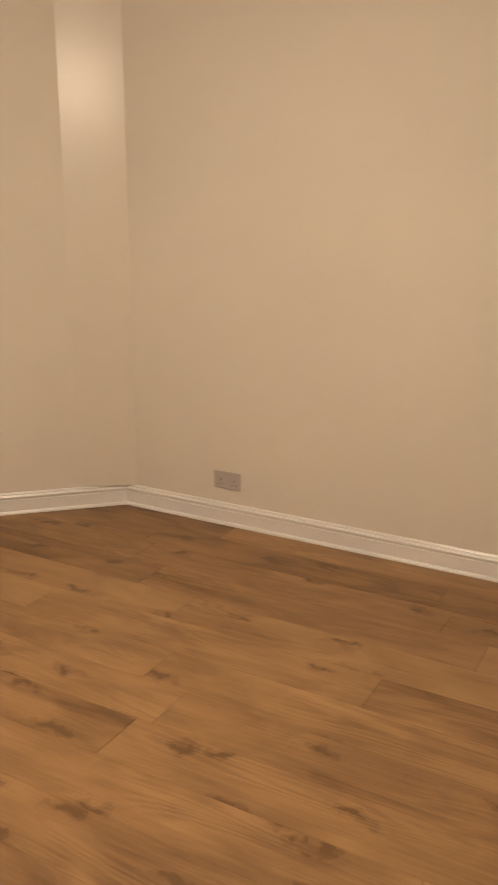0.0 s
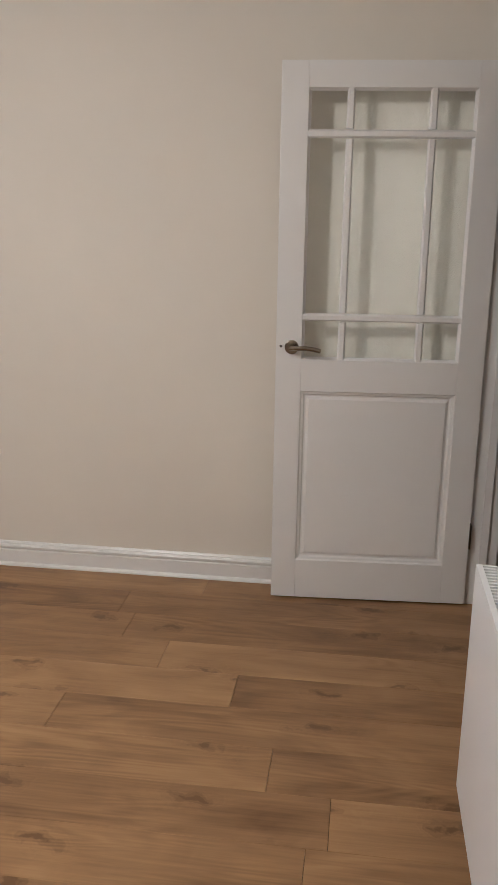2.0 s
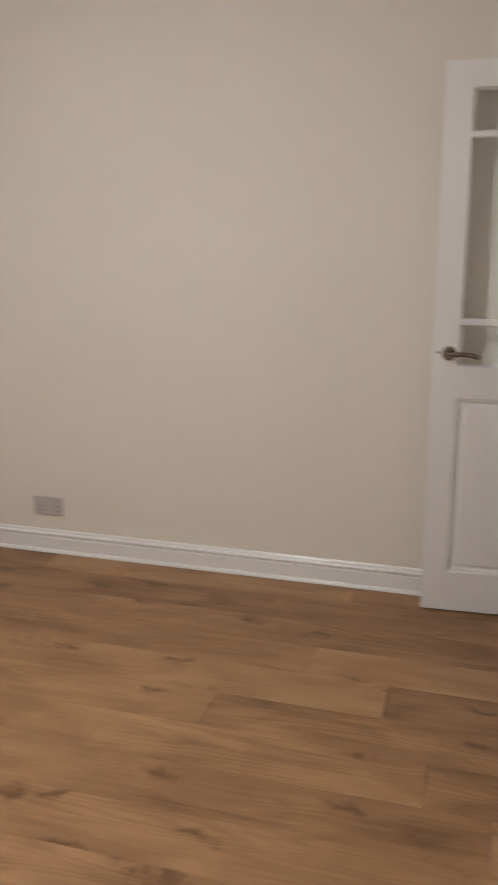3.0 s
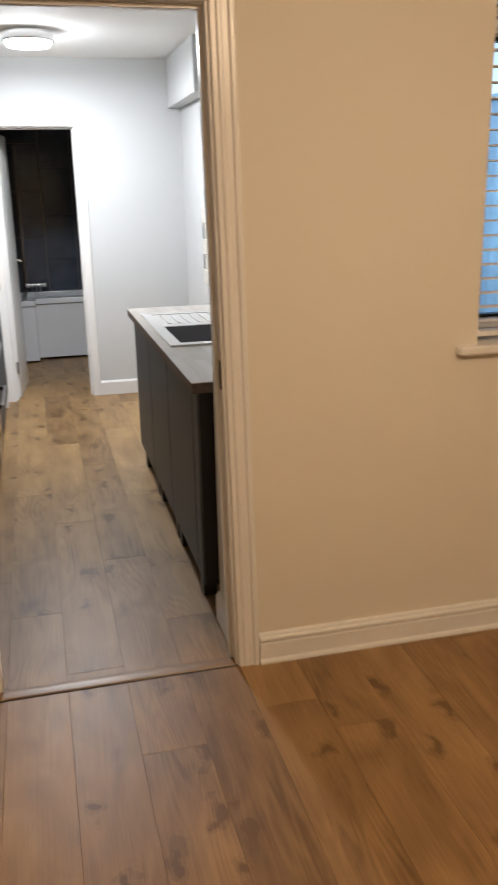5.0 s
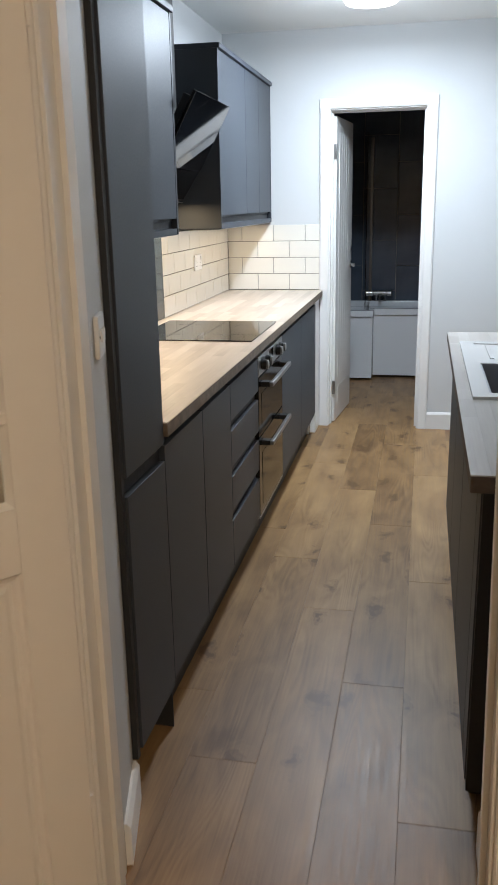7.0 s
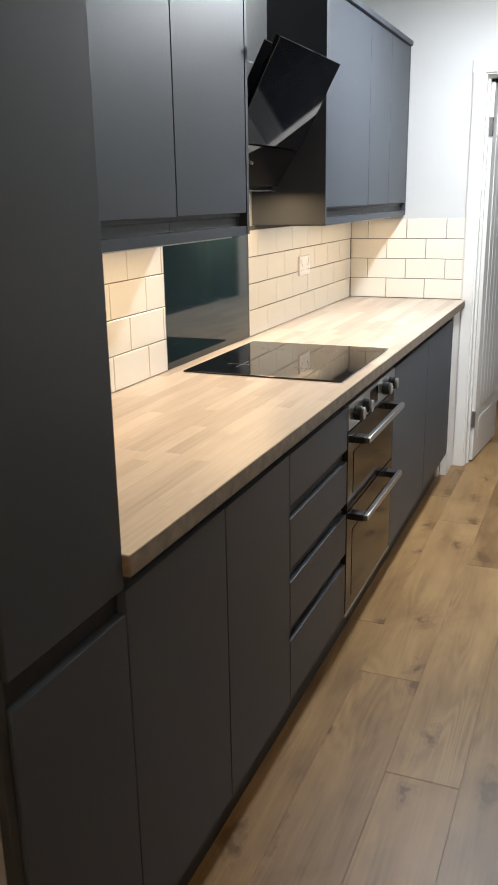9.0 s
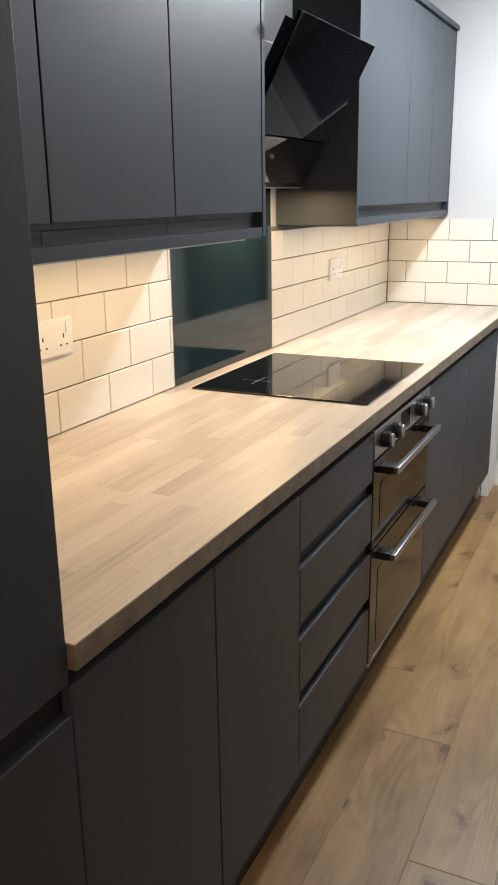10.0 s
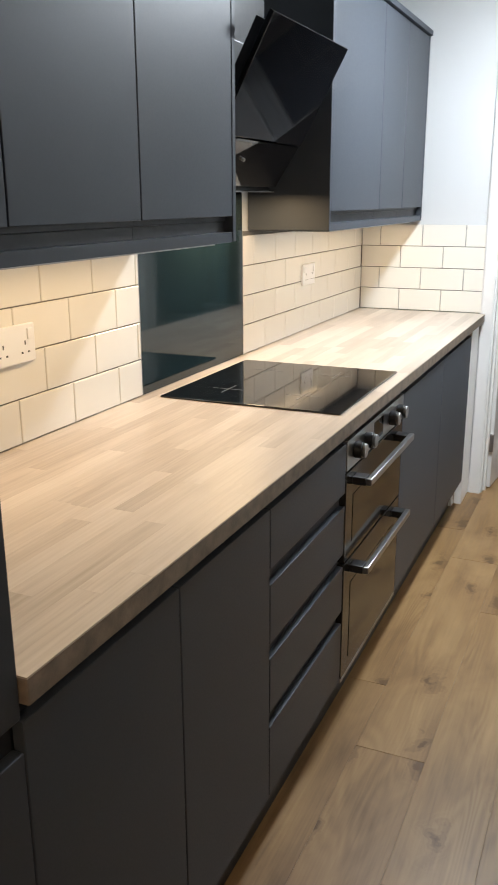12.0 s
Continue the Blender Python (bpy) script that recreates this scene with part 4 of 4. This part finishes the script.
sink = thing("kitchen_sink", "white inset sink with ribbed drainer and grey bowl", "sink")
bm = boxes()
for lo, hi in (((-0.015, 1.036, 0.889), (0.035, 2.034, 0.918)), ((0.43, 1.036, 0.889), (0.50, 2.034, 0.918)), ((0.035, 1.036, 0.889), (0.43, 1.09, 0.918)),
               ((0.035, 1.56, 0.889), (0.43, 1.62, 0.918)), ((0.035, 1.98, 0.889), (0.43, 2.034, 0.918)), ((0.035, 1.62, 0.889), (0.43, 1.98, 0.915))):
    solid(lo, hi, bm=bm)
part("rim", bm, SINK, sink)
part("bowl", boxes(((0.035, 1.09, 0.74), (0.43, 1.56, 0.745)), ((0.035, 1.09, 0.745), (0.041, 1.56, 0.916)), ((0.424, 1.09, 0.745), (0.43, 1.56, 0.916)),
                   ((0.041, 1.09, 0.745), (0.424, 1.096, 0.916)), ((0.041, 1.554, 0.745), (0.424, 1.56, 0.916))), BASIN, sink, "dark grey bowl")
for k in range(7):
    part("drainer_rib", solid((0.075 + k * 0.05, 1.66, 0.9145), (0.09 + k * 0.05, 1.95, 0.9185), 0.002), SINK, sink)

# ---- kitchen lamps ----
def flush_light(y, x):
    l = thing("ceiling_light", "round flush ceiling light with chrome rim", "ceiling light", pose(x, y, KITCHEN_TOP), "kitchen lights")
    part("rim", cylinder((0, 0, -0.058), (0, 0, -0.001), 0.152, 48, bevel=0.006), CHROME, l, "polished chrome rim")
    part("diffuser", cylinder((0, 0, -0.088), (0, 0, -0.0585), 0.122, 48, radius2=0.142, bevel=0.008), DIFFUSER, l, "glowing white diffuser")
    for k in range(4):
        a = radians(45 + 90 * k)
        part("clip", solid((0.150 * math.cos(a) - 0.008, 0.150 * math.sin(a) - 0.008, -0.064), (0.150 * math.cos(a) + 0.008, 0.150 * math.sin(a) + 0.008, -0.02), 0.002), CHROME, l)
    return l


flush_light(3.15, -0.46)

# ---- bathroom ----
bt = tagged(new("bathroom_tiles"), "large dark slate wall tiles with pale joints", "wall tiles", kind="structure")
big = None
for c in range(-4, 4):
    x = -0.41 + 0.30 * c
    if x < K_WEST or x + 0.30 > K_EAST:
        continue
    z = 0.90 - 0.445 * 2 if c % 2 == 0 else 1.125 - 0.445 * 2
    while z < KITCHEN_TOP:
        a, b = max(z, 0.02), min(z + 0.442, KITCHEN_TOP - 0.004)
        if b - a > 0.43:
            if big is None:
                o = big = part("tile", solid((0.002, 0, 0), (0.298, 0.009, 0.442), 0.0015, segments=1), SLATE, bt)
            else:
                o = new("tile", big.data)
                o.parent = bt
            o.matrix_basis = pose(x, BATH_NORTH - 0.0095, a)
        elif b - a > 0.02:
            part("tile", solid((x + 0.002, BATH_NORTH - 0.0095, a), (x + 0.298, BATH_NORTH - 0.0005, b), 0.0015, segments=1), SLATE, bt)
        z += 0.445
bath = thing("bath", "white L-shaped shower bath with plain panels", "bath")
part("front_panel", solid((-0.565, 5.815, 0.02), (K_EAST - 0.005, 5.835, 0.535), 0.006), ACRYLIC, bath)
part("front_panel", solid((K_WEST + 0.005, 5.665, 0.02), (-0.5655, 5.685, 0.535), 0.006), ACRYLIC, bath)
part("return_panel", solid((-0.585, 5.6855, 0.02), (-0.5655, 5.8145, 0.535), 0.004), ACRYLIC, bath)
bm = boxes()
for lo, hi in (((-0.56, 5.795, 0.536), (K_EAST - 0.005, 5.875, 0.590)), ((K_WEST + 0.005, 5.645, 0.536), (-0.5605, 5.725, 0.590)),
               ((K_WEST + 0.005, 6.38, 0.536), (K_EAST - 0.005, BATH_NORTH - 0.011, 0.590)), ((-0.60, 5.7255, 0.536), (-0.5605, 5.875, 0.590))):
    solid(lo, hi, 0.008, bm=bm)
part("rim", bm, ACRYLIC, bath)
part("tub", boxes(((K_WEST + 0.005, 5.876, 0.16), (K_EAST - 0.005, 6.379, 0.18)), ((K_WEST + 0.005, 5.84, 0.1805), (K_EAST - 0.005, 5.8755, 0.535)),
                  ((K_WEST + 0.005, 6.38, 0.1805), (K_EAST - 0.005, 6.40, 0.535))), ACRYLIC, bath)
for x in (-0.9, -0.3, 0.3):
    part("foot", cylinder((x, 6.0, 0), (x, 6.0, 0.16), 0.02, 12), BLACK, bath)
tap = thing("bath_mixer_tap", "chrome bar mixer tap over the bath", "tap")
part("bar", cylinder((-0.60, 6.34, 0.665), (-0.48, 6.34, 0.665), 0.020, 20, bevel=0.004), CHROME, tap)
for x in (-0.58, -0.50):
    part("stem", cylinder((x, 6.41, 0.5905), (x, 6.41, 0.66), 0.014, 14), CHROME, tap)
    part("elbow", cylinder((x, 6.415, 0.66), (x, 6.345, 0.66), 0.013, 14), CHROME, tap)
for x0, x1 in ((-0.64, -0.602), (-0.478, -0.44)):
    part("knob", cylinder((x0, 6.34, 0.665), (x1, 6.34, 0.665), 0.026, 20, bevel=0.004), CHROME, tap)
part("spout", tube([(-0.54, 6.33, 0.655), (-0.54, 6.26, 0.65), (-0.54, 6.24, 0.625)], 0.014), CHROME, tap)
scr = thing("shower_screen", "clear glass shower screen on the bath edge", "shower screen")
part("glass", solid((-0.640, 5.78, 0.592), (-0.634, 6.37, 1.99)), SCREEN, scr)
part("wall_channel", solid((-0.652, 6.371, 0.592), (-0.622, 6.448, 1.99), 0.002), HINGE, scr)

# ---- floor boards ----
floor = tagged(new("floor"), "warm oak laminate boards with knots", "floor", kind="structure")
BW, BL, X0 = 0.1905, 1.372, -0.1775
KNOWN = {0: 0.383, -1: 0.98, -2: 0.545 - 0.45, -3: 0.543, 8: -3.098, 9: -2.412, 10: -2.94}
rng = random.Random(11)
plank_me = {}


def plank(x0, x1, y0, y1):
    key = (round(x1 - x0, 3), round(y1 - y0, 3))
    if key not in plank_me:
        ob = part("plank", solid((0.0002, 0.0007, -0.010), (x1 - x0 - 0.0002, y1 - y0 - 0.0007, 0), 0.0005, segments=1), FLOOR, floor)
        plank_me[key] = ob.data
    else:
        ob = new("plank", plank_me[key])
        ob.parent = floor
    ob.matrix_basis = pose(x0, y0, 0)


for c in range(-12, 16):
    x0 = X0 + c * BW
    x1 = x0 + BW
    phase = KNOWN.get(c, rng.uniform(0, BL))
    for ylo, yhi, xlo, xhi in ((SOUTH - 0.2, -0.010, WEST, EAST), (0.043, BATH_NORTH - 0.02, K_WEST, K_EAST)):
        a, b = max(x0, xlo), min(x1, xhi)
        if b - a < 0.02:
            continue
        k = math.floor((ylo - phase) / BL)
        while phase + k * BL < yhi:
            ya, yb = max(ylo, phase + k * BL), min(yhi, phase + (k + 1) * BL)
            if yb - ya > 0.02:
                plank(a, b, ya, yb)
            k += 1
